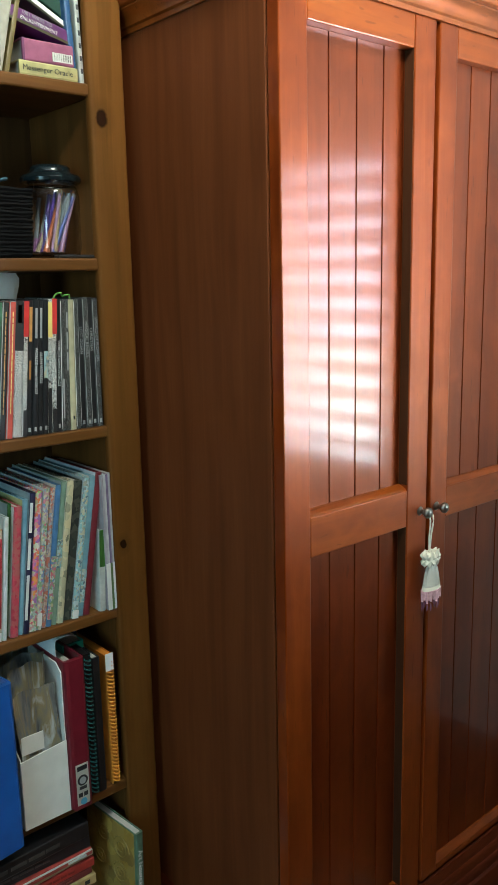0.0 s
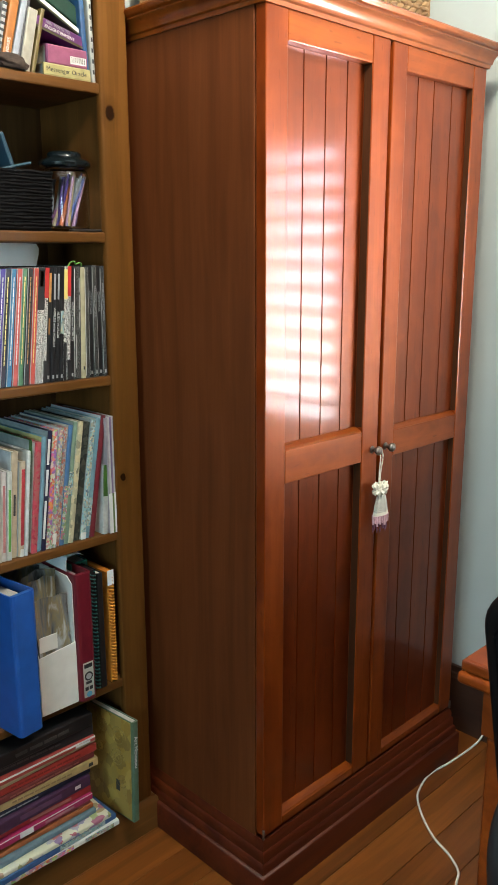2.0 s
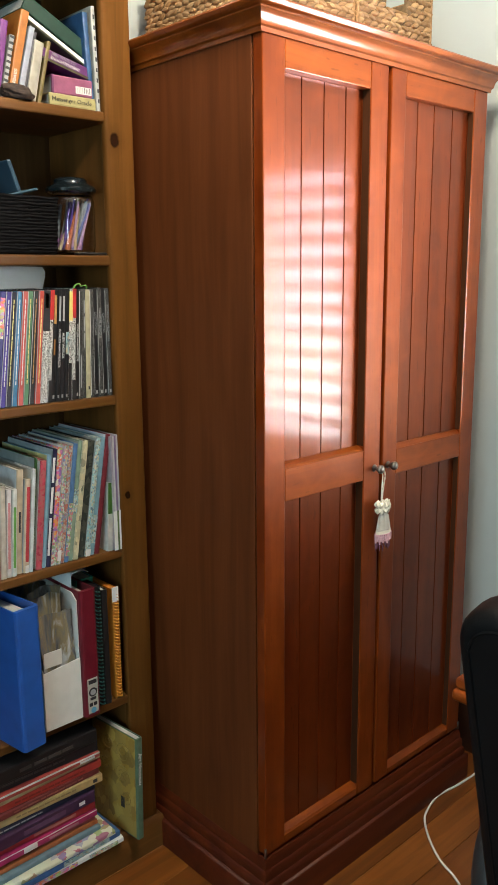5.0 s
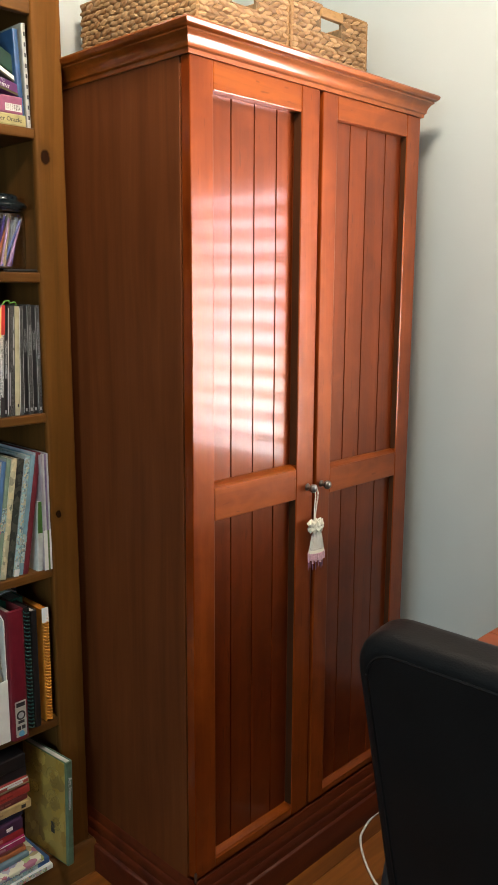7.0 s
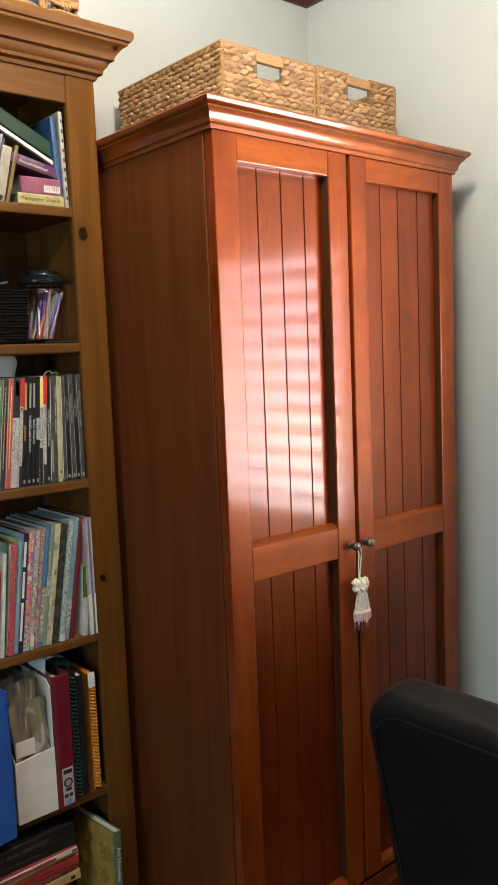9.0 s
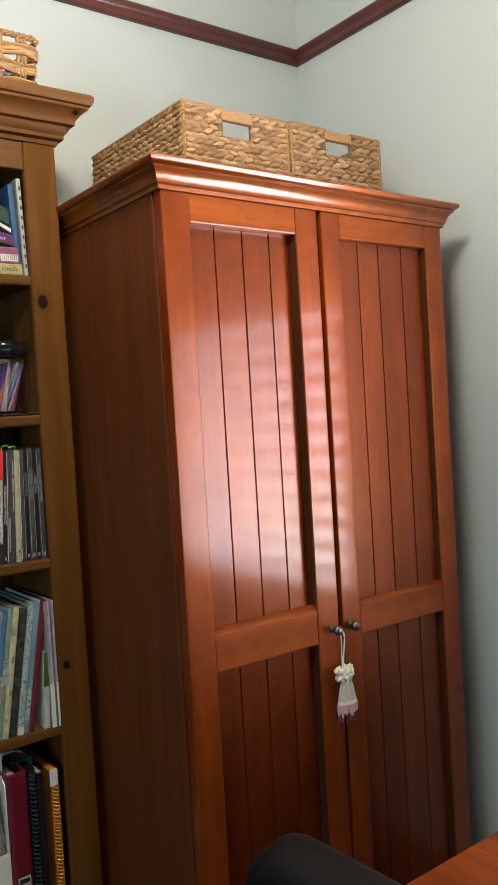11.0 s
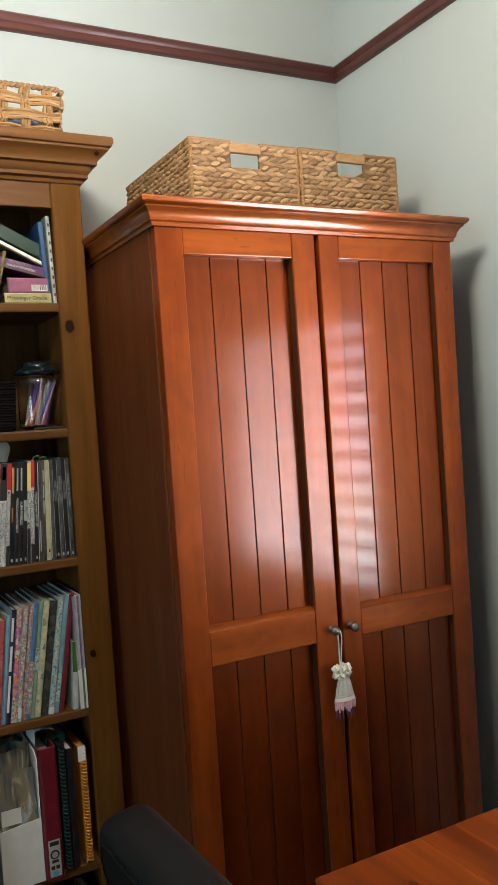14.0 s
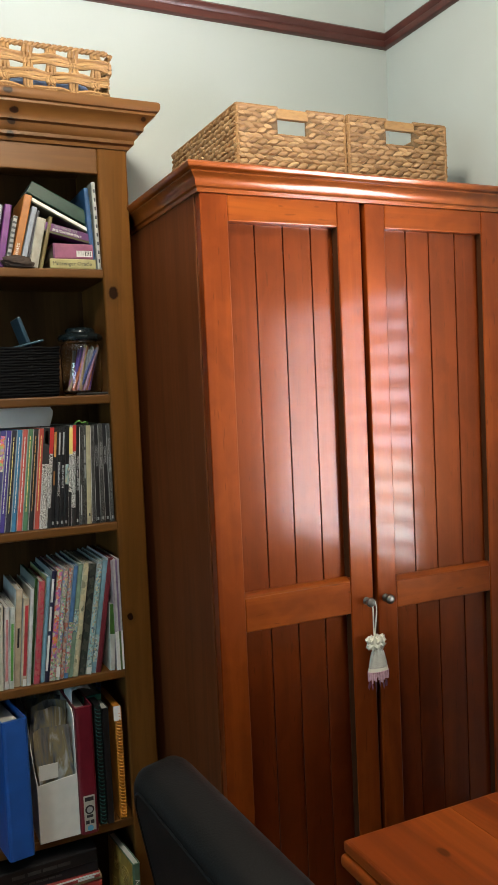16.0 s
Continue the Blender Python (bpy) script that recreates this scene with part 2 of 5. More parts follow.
def sweep(path, profile, closed=False):
    """A moulding: profile points (outwards, height) carried along a path of (x, y), mitred. Outwards is to the right of the path."""
    bm = bmesh.new()
    n = len(path)
    rings = []
    for i, p in enumerate(path):
        p = Vector(p)
        a = (p - Vector(path[i - 1])).normalized() if (i > 0 or closed) else None
        b = (Vector(path[(i + 1) % n]) - p).normalized() if (i < n - 1 or closed) else None
        na = Vector((a.y, -a.x)) if a is not None else None
        nb = Vector((b.y, -b.x)) if b is not None else None
        if na is None or nb is None:
            d = na if na is not None else nb
        else:
            d = (na + nb) / (1 + na.dot(nb))
        rings.append([bm.verts.new((p.x + d.x * o, p.y + d.y * o, z)) for o, z in profile])
    k = len(profile)
    for i in range(n if closed else n - 1):
        r, s = rings[i], rings[(i + 1) % n]
        for j in range(k):
            bm.faces.new((r[j], r[(j + 1) % k], s[(j + 1) % k], s[j]))
    if not closed:
        bm.faces.new(rings[0])
        bm.faces.new(rings[-1])
    return bm


def lathe(profile, seg=24, m=None):
    """A turned shape about z from (radius, height) points."""
    bm = bmesh.new()
    rings = [[bm.verts.new((r * math.cos(2 * math.pi * i / seg), r * math.sin(2 * math.pi * i / seg), z)) for i in range(seg)] for r, z in profile]
    for a, b in zip(rings, rings[1:]):
        for i in range(seg):
            bm.faces.new((a[i], a[(i + 1) % seg], b[(i + 1) % seg], b[i]))
    bm.faces.new(rings[0])
    bm.faces.new(rings[-1])
    if m is not None:
        bmesh.ops.transform(bm, matrix=m, verts=bm.verts)
    return bm


def tube(points, radius, seg=8, bm=None, close=False):
    """A round cord through points."""
    bm = bm or bmesh.new()
    pts = [Vector(p) for p in points]
    rings = []
    for i, p in enumerate(pts):
        t = (pts[min(i + 1, len(pts) - 1)] - pts[max(i - 1, 0)]).normalized()
        q = t.to_track_quat("Z", "Y")
        r = radius[i] if isinstance(radius, (list, tuple)) else radius
        rings.append([bm.verts.new(p + q @ Vector((r * math.cos(2 * math.pi * k / seg), r * math.sin(2 * math.pi * k / seg), 0))) for k in range(seg)])
    for a, b in zip(rings, rings[1:]):
        for k in range(seg):
            bm.faces.new((a[k], a[(k + 1) % seg], b[(k + 1) % seg], b[k]))
    bm.faces.new(rings[0])
    bm.faces.new(rings[-1])
    return bm


def curve_points(knots, n=10):
    """A smooth line through knots."""
    k = [Vector(p) for p in knots]
    k = [2 * k[0] - k[1]] + k + [2 * k[-1] - k[-2]]
    out = []
    for a, b, c, d in zip(k, k[1:], k[2:], k[3:]):
        for i in range(n):
            t = i / n
            out.append(0.5 * (2 * b + (c - a) * t + (2 * a - 5 * b + 4 * c - d) * t * t + (3 * b - a - 3 * c + d) * t ** 3))
    return out + [k[-2]]


# ---- the room ----
def wall(name, x0, x1, y0, y1, label, paint=wall_paint):
    return tagged(part(name, box(x0, x1, y0, y1, 0, HIGH), paint), label, "wall", kind="structure")


wall("wall_north", WEST - 0.15, EAST + 0.15, NORTH, NORTH + 0.15, "pale green-grey painted plaster wall with picture rail")
wall("wall_south", WEST - 0.15, EAST + 0.15, SOUTH - 0.15, SOUTH, "unseen wall, coloured dark to cut bounced light", low_bounce_paint)
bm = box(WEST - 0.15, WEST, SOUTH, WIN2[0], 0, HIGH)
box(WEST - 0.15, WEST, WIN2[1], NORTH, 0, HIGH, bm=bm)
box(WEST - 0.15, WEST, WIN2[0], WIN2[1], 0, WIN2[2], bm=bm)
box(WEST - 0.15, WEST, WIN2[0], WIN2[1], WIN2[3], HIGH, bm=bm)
tagged(part("wall_west", bm, low_bounce_paint), "unseen wall, dark to cut bounced light, with a window opening", "wall", kind="structure")
y0, y1, z0, z1 = WIN
bm = box(EAST, EAST + 0.15, SOUTH, y0, 0, HIGH)
box(EAST, EAST + 0.15, y1, NORTH, 0, HIGH, bm=bm)
box(EAST, EAST + 0.15, y0, y1, 0, z0, bm=bm)
box(EAST, EAST + 0.15, y0, y1, z1, HIGH, bm=bm)
tagged(part("wall_east", bm, wall_paint), "pale green-grey plaster wall with a window opening", "wall", kind="structure")
tagged(part("ceiling", box(WEST - 0.15, EAST + 0.15, SOUTH - 0.15, NORTH + 0.15, HIGH, HIGH + 0.1), ceiling_paint), "buff painted ceiling", "ceiling", kind="structure")
floor_ob = tagged(part("floor", box(WEST - 0.15, EAST + 0.15, SOUTH - 0.15, NORTH + 0.15, -0.12, -0.016), skirt_wood), "polished orange pine floorboards", "floor", kind="structure")
rail_profile = [(0, 2.646), (0.010, 2.646), (0.016, 2.650), (0.018, 2.663), (0.014, 2.670), (0.019, 2.677), (0.020, 2.689), (0.015, 2.695), (0, 2.696)]
tagged(part("trim_picture_rail", sweep([(EAST, SOUTH), (EAST, NORTH), (WEST, NORTH), (WEST, SOUTH)], [(-o, z) for o, z in rail_profile]), rail_wood, smooth=True), "dark mahogany picture rail round the wall", "picture rail", kind="structure")
skirt_profile = [(0, 0), (0.018, 0), (0.018, 0.175), (0.014, 0.190), (0.010, 0.195), (0.008, 0.214), (0, 0.216)]
tagged(part("baseboard", sweep([(EAST, SOUTH), (EAST, NORTH), (WEST, NORTH), (WEST, SOUTH)], [(-o, z) for o, z in skirt_profile]), skirt_wood), "dark brown moulded wooden baseboard", "baseboard", kind="structure")


# ---- window with a blind ----
def make_window():
    w = tagged(new("window_1"), "white sash window with a horizontal slatted blind", "window", kind="structure")
    w.matrix_world = pose(EAST, (y0 + y1) / 2, z0)
    bm = box(EAST + 0.07, EAST + 0.11, y0, y0 + 0.05, z0, z1)
    box(EAST + 0.07, EAST + 0.11, y1 - 0.05, y1, z0, z1, bm=bm)
    box(EAST + 0.07, EAST + 0.11, y0 + 0.05, y1 - 0.05, z0, z0 + 0.05, bm=bm)
    box(EAST + 0.07, EAST + 0.11, y0 + 0.05, y1 - 0.05, z1 - 0.05, z1, bm=bm)
    part("window_frame", bm, white_paint, w)
    part("window_sill", box(EAST - 0.03, EAST + 0.11, y0 - 0.03, y1 + 0.03, z0 - 0.03, z0 - 0.004, 0.004), white_paint, w)
    z = z0 + 0.03
    while z < z1 - 0.02:
        bm = box(-0.040, 0.040, y0 + 0.012, y1 - 0.012, -0.0012, 0.0012)
        bmesh.ops.transform(bm, matrix=pose(EAST + 0.035, 0, z, 0, 46, 0), verts=bm.verts)
        part("slat", bm, slat_paint, w)
        z += 0.080


make_window()
# unseen frame and sill added round the fill light's opening
w2 = tagged(new("window_2"), "unseen white window frame, added round the west fill light", "window", kind="structure")
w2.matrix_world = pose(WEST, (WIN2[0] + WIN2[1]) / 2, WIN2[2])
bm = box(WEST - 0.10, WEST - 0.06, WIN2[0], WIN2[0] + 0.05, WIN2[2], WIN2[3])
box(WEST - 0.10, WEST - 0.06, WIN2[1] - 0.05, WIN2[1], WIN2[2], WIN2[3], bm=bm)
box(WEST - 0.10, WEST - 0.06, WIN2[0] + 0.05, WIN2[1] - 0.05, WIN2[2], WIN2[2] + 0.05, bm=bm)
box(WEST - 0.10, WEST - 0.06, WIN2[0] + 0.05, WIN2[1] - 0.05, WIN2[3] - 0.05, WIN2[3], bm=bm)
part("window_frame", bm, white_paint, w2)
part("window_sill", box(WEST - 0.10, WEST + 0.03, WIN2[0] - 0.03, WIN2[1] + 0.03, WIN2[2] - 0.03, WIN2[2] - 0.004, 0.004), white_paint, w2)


# ---- wardrobe ----
WX0, WX1, WY, WTOP = 0.914, 1.729, 0.980, 2.022


def make_door(robe, xa, xb, px0, px1, rails, grooves, deep, knob_x, hinge_x, label):
    """A frame-and-plank door: stiles, three rails, two fields of tongued boards and a knob."""
    za, zb = 0.165, 1.966
    lo, lock0, lock1, hi = rails
    d = new("door")
    d.parent = robe
    d.location = Vector(((xa + xb) / 2, WY, za)) - robe.location
    tagged(d, label)
    part("stile", box(xa, px0, WY, WY + deep + 0.004, za, zb, 0.0025, seg=2), wardrobe_z, d)
    part("stile", box(px1, xb, WY, WY + deep + 0.004, za, zb, 0.0025, seg=2), wardrobe_z, d)
    for a, b in ((za, lo), (lock0, lock1), (hi, zb)):
        part("rail", box(px0, px1, WY + 0.0008, WY + deep + 0.004, a, b, 0.0025, seg=2), wardrobe_x, d)
    for a, b in ((lo, lock0), (lock1, hi)):
        edges = [px0 + 0.0005, *grooves, px1 - 0.0005]
        for l, r in zip(edges, edges[1:]):
            bm = box(l + 0.0013, r - 0.0013, WY + deep, WY + deep + 0.0045, a + 0.0005, b - 0.0005)
            es = [e for e in bm.edges if abs(e.verts[0].co.z - e.verts[1].co.z) > 0.1 and e.verts[0].co.y < WY + deep + 0.002]
            bmesh.ops.bevel(bm, geom=es, offset=0.0007, segments=1, affect="EDGES")
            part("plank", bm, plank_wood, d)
        # thin strip added on the reveal, its shade put into the colour
        part("rebate", box(px1 - 0.0012, px1 - 0.0002, WY + 0.0022, WY + deep - 0.0004, a + 0.0105, b - 0.0004), rebate_shade_wood, d, "thin strip added on the rebate, dark for its shade")
        # sloped bead on the lower edge of the field
        bm = bmesh.new()
        pts = [(WY + 0.003, a), (WY + deep + 0.0003, a), (WY + deep + 0.0003, a + 0.010), (WY + deep - 0.0045, a + 0.0085), (WY + 0.006, a + 0.003)]
        rings = [[bm.verts.new((x, y, z)) for y, z in pts] for x in (px0, px1)]
        for j in range(len(pts)):
            bm.faces.new((rings[0][j], rings[0][(j + 1) % 5], rings[1][(j + 1) % 5], rings[1][j]))
        bm.faces.new(rings[0])
        bm.faces.new(rings[1])
        part("bead", bm, wardrobe_x, d)
    knob = [(0.0080, 0), (0.0095, 0.0015), (0.0075, 0.003), (0.0050, 0.005), (0.0045, 0.010), (0.0060, 0.013), (0.0095, 0.016), (0.0112, 0.020), (0.0105, 0.0245), (0.0075, 0.0275), (0.003, 0.029)]
    part("knob", lathe(knob, 20, pose(knob_x, WY, 1.043, 90, 0, 0)), pewter, d, "dark antique metal knob", smooth=True)
    for z in (0.172,):
        part("hinge", lathe([(0.003, -0.012), (0.0036, -0.011), (0.0036, 0.011), (0.003, 0.012)], 10, pose(hinge_x, WY - 0.001, z)), pewter, d, "small metal hinge barrel", smooth=True)
    return d


def make_wardrobe():
    w = thing("wardrobe", ((WX0 + WX1) / 2, WY, 0), "red-brown cherry-stained two-door wooden wardrobe with plank panels, doors shut", "wardrobe")
    back = NORTH - 0.03
    part("side_panel", box(WX0, WX0 + 0.0080, WY + 0.0285, back, 0.06, 1.97, 0.001), wardrobe_side, w)
    part("side_panel", box(WX1 - 0.0135, WX1, WY + 0.0285, back, 0.06, 1.97, 0.001), wardrobe_side, w)
    part("back_panel", box(WX0 + 0.014, WX1 - 0.014, back - 0.008, back, 0.06, 1.965), wardrobe_z, w)
    part("inner_board", box(WX0 + 0.014, WX1 - 0.014, WY + 0.0285, back - 0.009, 0.07, 0.16), wardrobe_x, w)
    part("top_panel", box(WX0 + 0.002, WX1 - 0.002, WY + 0.002, back, 1.972, WTOP - 0.006), wardrobe_x, w)
    prof = [(-0.004, 1.966), (0.003, 1.966), (0.0045, 1.974), (0.0085, 1.977), (0.0085, 1.980), (0.0105, 1.988), (0.016, 1.997), (0.0225, 2.002), (0.0225, 2.0055), (0.0265, 2.0075), (0.0315, 2.012), (0.0335, 2.018), (0.031, 2.022), (-0.004, 2.022)]
    part("cornice", sweep([(WX0, back), (WX0, WY), (WX1 + 0.004, WY), (WX1 + 0.004, back)], prof), cornice_wood, w, smooth=True)
    base = [(-0.006, 0), (0.024, 0), (0.024, 0.072), (0.021, 0.076), (0.016, 0.078), (0.016, 0.090), (0.0135, 0.098), (0.0095, 0.102), (0.0095, 0.116), (0.0085, 0.126), (0.005, 0.130), (0.005, 0.142), (0.0005, 0.156), (-0.006, 0.156)]
    part("plinth", sweep([(WX0, back), (WX0, WY), (WX1, WY), (WX1, back)], base), plinth_wood, w, smooth=True)
    make_door(w, 0.9165, 1.3130, 0.980, 1.2510, (0.187, 1.017, 1.093, 1.909), (1.051, 1.121, 1.192), 0.0225, 1.291, 0.9145, "door with plank panels, hung with a lace sachet on its knob")
    make_door(w, 1.3250, 1.7275, 1.380, 1.668, (0.183, 1.012, 1.078, 1.911), (1.450, 1.518, 1.597), 0.0175, 1.345, 1.7250, "door with plank panels, shut")
    return w


make_wardrobe()

# ---- bookcase ----
BX0, BX1, BY, BBACK = -0.02, 0.888, 1.372, NORTH - 0.02
SHELVES = (1.865, 1.555, 1.233, 0.853, 0.462)
post_wood = wood("pine_wood_post", *PINE, "z", 0.55, 0.0, spec=0.05, marks=((0.013, -0.001, 1.806, 0.0125, 0.75), (0.012, -0.001, 0.986, 0.0075, 0.7), (-0.018, 0, 0.62, 0.003, 0.8)))

mid_x = (BX0 + BX1) / 2
pine_knotty = wood("pine_wood_moulding", *PINE, "x", 0.46, 0.05, spec=0.2, marks=((0.604 - mid_x, -0.012, 2.168, 0.0105, 1.0), (0.606 - mid_x, -0.029, 2.196, 0.0095, 1.0), (0.611 - mid_x, -0.044, 2.216, 0.0085, 0.8), (0.596 - mid_x, -0.070, 2.250, 0.0070, 0.6), (0.920 - mid_x, -0.050, 2.222, 0.0060, 0.8), (0.912 - mid_x, -0.028, 2.192, 0.0050, 0.8)))


def make_bookcase():
    b = thing("bookcase", ((BX0 + BX1) / 2, BY, 0), "tall honey-stained pine bookcase with moulded cornice, filled with books", "bookcase")
    for x0_, x1_, xo in ((BX1 - 0.075, BX1, 0.822), (BX0, BX0 + 0.075, BX0 + 0.04)):
        p = part("post", box(x0_ - xo, x1_ - xo, 0, 0.022, 0.0, 2.166, 0.006, seg=3), post_wood, b, local=True, smooth=True)
        p.location = Vector((xo, BY, 0)) - b.location
    part("side_panel", box(BX1 - 0.066, BX1 - 0.046, BY + 0.0222, BBACK, 0.0, 2.2), pine_side, b)
    part("side_panel", box(BX0 + 0.046, BX0 + 0.066, BY + 0.0222, BBACK, 0.0, 2.2), pine_shaded, b)
    part("back_panel", box(BX0 + 0.0, BX1 - 0.0, BBACK, BBACK + 0.012, 0.0, 2.2), pine_shaded, b)
    part("top_rail", box(BX0 + 0.0752, BX1 - 0.0752, BY + 0.002, BY + 0.021, 2.096, 2.166, 0.003, seg=2), pine_x, b)
    part("top_panel", box(BX0 + 0.066, BX1 - 0.066, BY + 0.0222, BBACK, 2.15, 2.2), pine_x, b)
    prof = [(-0.01, 2.158), (0.004, 2.158), (0.007, 2.166), (0.016, 2.170), (0.016, 2.178), (0.024, 2.186), (0.027, 2.196), (0.036, 2.199), (0.036, 2.206), (0.042, 2.214), (0.050, 2.224), (0.060, 2.230), (0.060, 2.236), (0.066, 2.238), (0.070, 2.246), (0.070, 2.256), (0.066, 2.261), (-0.01, 2.261)]
    part("cornice", sweep([(BX0, BBACK), (BX0, BY), (BX1, BY), (BX1, BBACK)], prof), pine_knotty, b, smooth=True)
    part("top_board", box(BX0 + 0.008, BX1 - 0.008, BY + 0.008, BBACK, 2.235, 2.258), pine_x, b)
    for z in (*SHELVES, 0.095):
        part("shelf", box(BX0 + 0.067, BX1 - 0.067, BY + 0.006, BBACK - 0.001, z - 0.023, z, 0.004, seg=2), pine_x, b)
    part("plinth", sweep([(BX0, BBACK), (BX0, BY), (BX1, BY), (BX1, BBACK)], [(-0.004, 0), (0.018, 0), (0.018, 0.074), (0.013, 0.084), (0.006, 0.09), (-0.004, 0.09)]), pine_x, b, smooth=True)
    return b


make_bookcase()


# ---- desk ----
DX, DY, DZ = 0.915, 0.492, 0.81


def make_desk():
    d = thing("desk", (DX + 0.4, DY - 0.6, 0), "orange varnished pine desk with a moulded double edge", "desk")
    x1, ys = EAST - 0.025, DY - 1.25
    top = part("tabletop", box(DX + 0.004, x1 - 0.004, ys + 0.004, DY - 0.004, DZ - 0.024, DZ - 0.006), desk_wood, d)
    seams = [DX, 1.128, 1.204, 1.312, 1.402, 1.506, 1.598, 1.704, 1.782, x1]
    for k, (a, b) in enumerate(zip(seams, seams[1:])):
        bm = box(a + 0.0003 * (k > 0), b - 0.0003, ys, DY, DZ - 0.0235, DZ)
        outer = [e for e in bm.edges if (max(v.co.y for v in e.verts) < ys + 0.001 or min(v.co.y for v in e.verts) > DY - 0.001 or (k == 0 and max(v.co.x for v in e.verts) < DX + 0.001)) and abs(e.verts[0].co.z - e.verts[1].co.z) < 0.001]
        bmesh.ops.bevel(bm, geom=outer, offset=0.006, segments=3, profile=0.5, affect="EDGES")
        part("board", bm, desk_board, top)
    part("edge_moulding", box(DX - 0.006, x1 - 0.02, ys + 0.01, DY + 0.006, DZ - 0.047, DZ - 0.0245, 0.007, seg=3), desk_wood, d, smooth=True)
    part("apron", box(DX + 0.03, x1 - 0.05, ys + 0.04, DY - 0.03, DZ - 0.15, DZ - 0.0475), desk_wood, d)
    for x in (DX + 0.06, x1 - 0.09):
        for y in (DY - 0.07, ys + 0.08):
            part("leg", box(x - 0.03, x + 0.03, y - 0.03, y + 0.03, 0, DZ - 0.151, 0.005), desk_wood, d)
    return d


make_desk()


# ---- office chair ----
def cushion(w, h, t, m, round_=0.05, edge=None, taper=1.0):
    """A padded slab, w across, h high, t thick, with rounded corners and a slight crown."""
    bm = box(-w / 2, w / 2, -t / 2, t / 2, 0, h)
    es = [e for e in bm.edges if abs(e.verts[0].co.y - e.verts[1].co.y) > t * 0.9]
    bmesh.ops.bevel(bm, geom=es, offset=round_, segments=8, profile=0.5, affect="EDGES")
    es = [e for e in bm.edges if abs(e.verts[0].co.y - e.verts[1].co.y) < t * 0.1]
    bmesh.ops.bevel(bm, geom=es, offset=edge or t * 0.36, segments=6, profile=0.5, affect="EDGES")
    for v in bm.verts:
        v.co.x *= taper + (1 - taper) * v.co.z / h
    bmesh.ops.transform(bm, matrix=m, verts=bm.verts)
    return bm


def make_chair():
    """Local frame: the sitter faces +y, the back is at -y."""
    c = thing("office_chair", (0, 0, 0), "black leather office chair with padded back, pushed to the desk", "chair", m=pose(0.832, 0.012, 0, 0, 0, -88))
    tilt = pose(0, -0.19, 0.48, 10, 0, 0)
    back = part("backrest", cushion(0.482, 0.685, 0.062, tilt, 0.055, edge=0.020, taper=0.84), black_leather, c, local=True, smooth=True)
    arc = [(0.181 + 0.038 * math.sin(radians(k * 9)), 0.626 + 0.038 * math.cos(radians(k * 9))) for k in range(11)]
    outline = [(-0.185, 0.10), *((-x, z) for x, z in reversed(arc)), *arc, (0.185, 0.10)]
    seam = [tilt @ Vector((x, -0.0305, z)) for x, z in outline]
    part("piping", tube(seam, 0.0022, 6), black_leather, back, local=True, smooth=True)
    part("seat", cushion(0.50, 0.48, 0.09, pose(0, -0.20, 0.47, -90, 0, 0), 0.08), black_leather, c, local=True, smooth=True)
    for s in (-1, 1):
        arm = part("armrest", tube(curve_points([(s * 0.205, -0.20, 0.52), (s * 0.225, -0.215, 0.66), (s * 0.235, -0.21, 0.74), (s * 0.240, -0.17, 0.785), (s * 0.240, -0.05, 0.79), (s * 0.240, 0.10, 0.77), (s * 0.225, 0.15, 0.66), (s * 0.205, 0.13, 0.50)]), 0.026, 12), black_plastic, c, local=True, smooth=True)
        part("arm_pad", cushion(0.06, 0.24, 0.03, pose(s * 0.240, -0.15, 0.812, -90, 0, 0), 0.02), black_leather, arm, local=True, smooth=True)
    part("column", lathe([(0.028, 0.10), (0.028, 0.28), (0.02, 0.285), (0.02, 0.42), (0.07, 0.422), (0.07, 0.43)], 20, pose(0, 0.03, 0)), black_plastic, c, local=True, smooth=True)
    for k in range(5):
        a = 72 * k + 18
        m = pose(0, 0.03, 0, 0, 0, a)
        leg = part("leg", tube([m @ Vector((0.02, 0, 0.11)), m @ Vector((0.16, 0, 0.095)), m @ Vector((0.30, 0, 0.07))], [0.025, 0.02, 0.016], 8), black_plastic, c, local=True, smooth=True)
        part("castor", lathe([(0.02, -0.018), (0.0265, -0.014), (0.0265, 0.014), (0.02, 0.018)], 16, m @ pose(0.30, 0, 0.027, 90, 0, 0)), black_plastic, leg, local=True, smooth=True)
    return c


make_chair()

# ---- woven baskets on the wardrobe ----
def straw(name, a, b, c):
    m = Mat(name, 0.6)
    g = m.add("NewGeometry").outputs["Random Per Island"]
    n = m.add("TexNoise", {"Vector": m.coords((60, 60, 160)), "Scale": 1.0, "Detail": 4.0}).outputs["Fac"]
    col = m.ramp(g, (0.0, a), (0.5, b), (1.0, c))
    m.colour(m.mix(m.add("MapRange", {"Value": n, 1: 0.4, 2: 0.75, 4: 0.42}).outputs[0], col, tuple(v * 0.5 for v in a)))
    m.bump(n, 0.3, 0.001)
    return m.m


straw_leaf = straw("water_hyacinth_weave", (0.20, 0.108, 0.044), (0.30, 0.176, 0.078), (0.40, 0.255, 0.120))
straw_cord = straw("seagrass_cord", (0.21, 0.105, 0.036), (0.295, 0.165, 0.06), (0.37, 0.22, 0.09))
straw_dark = plain("woven_lining", (0.13, 0.08, 0.035), 0.8, vary=0.3, scale=80)
blue_cloth = plain("blue_grey_cloth", (0.10, 0.14, 0.24), 0.85, vary=0.3, scale=40)
white_cloth = plain("white_cloth", (0.7, 0.72, 0.74), 0.85, vary=0.1, scale=40)


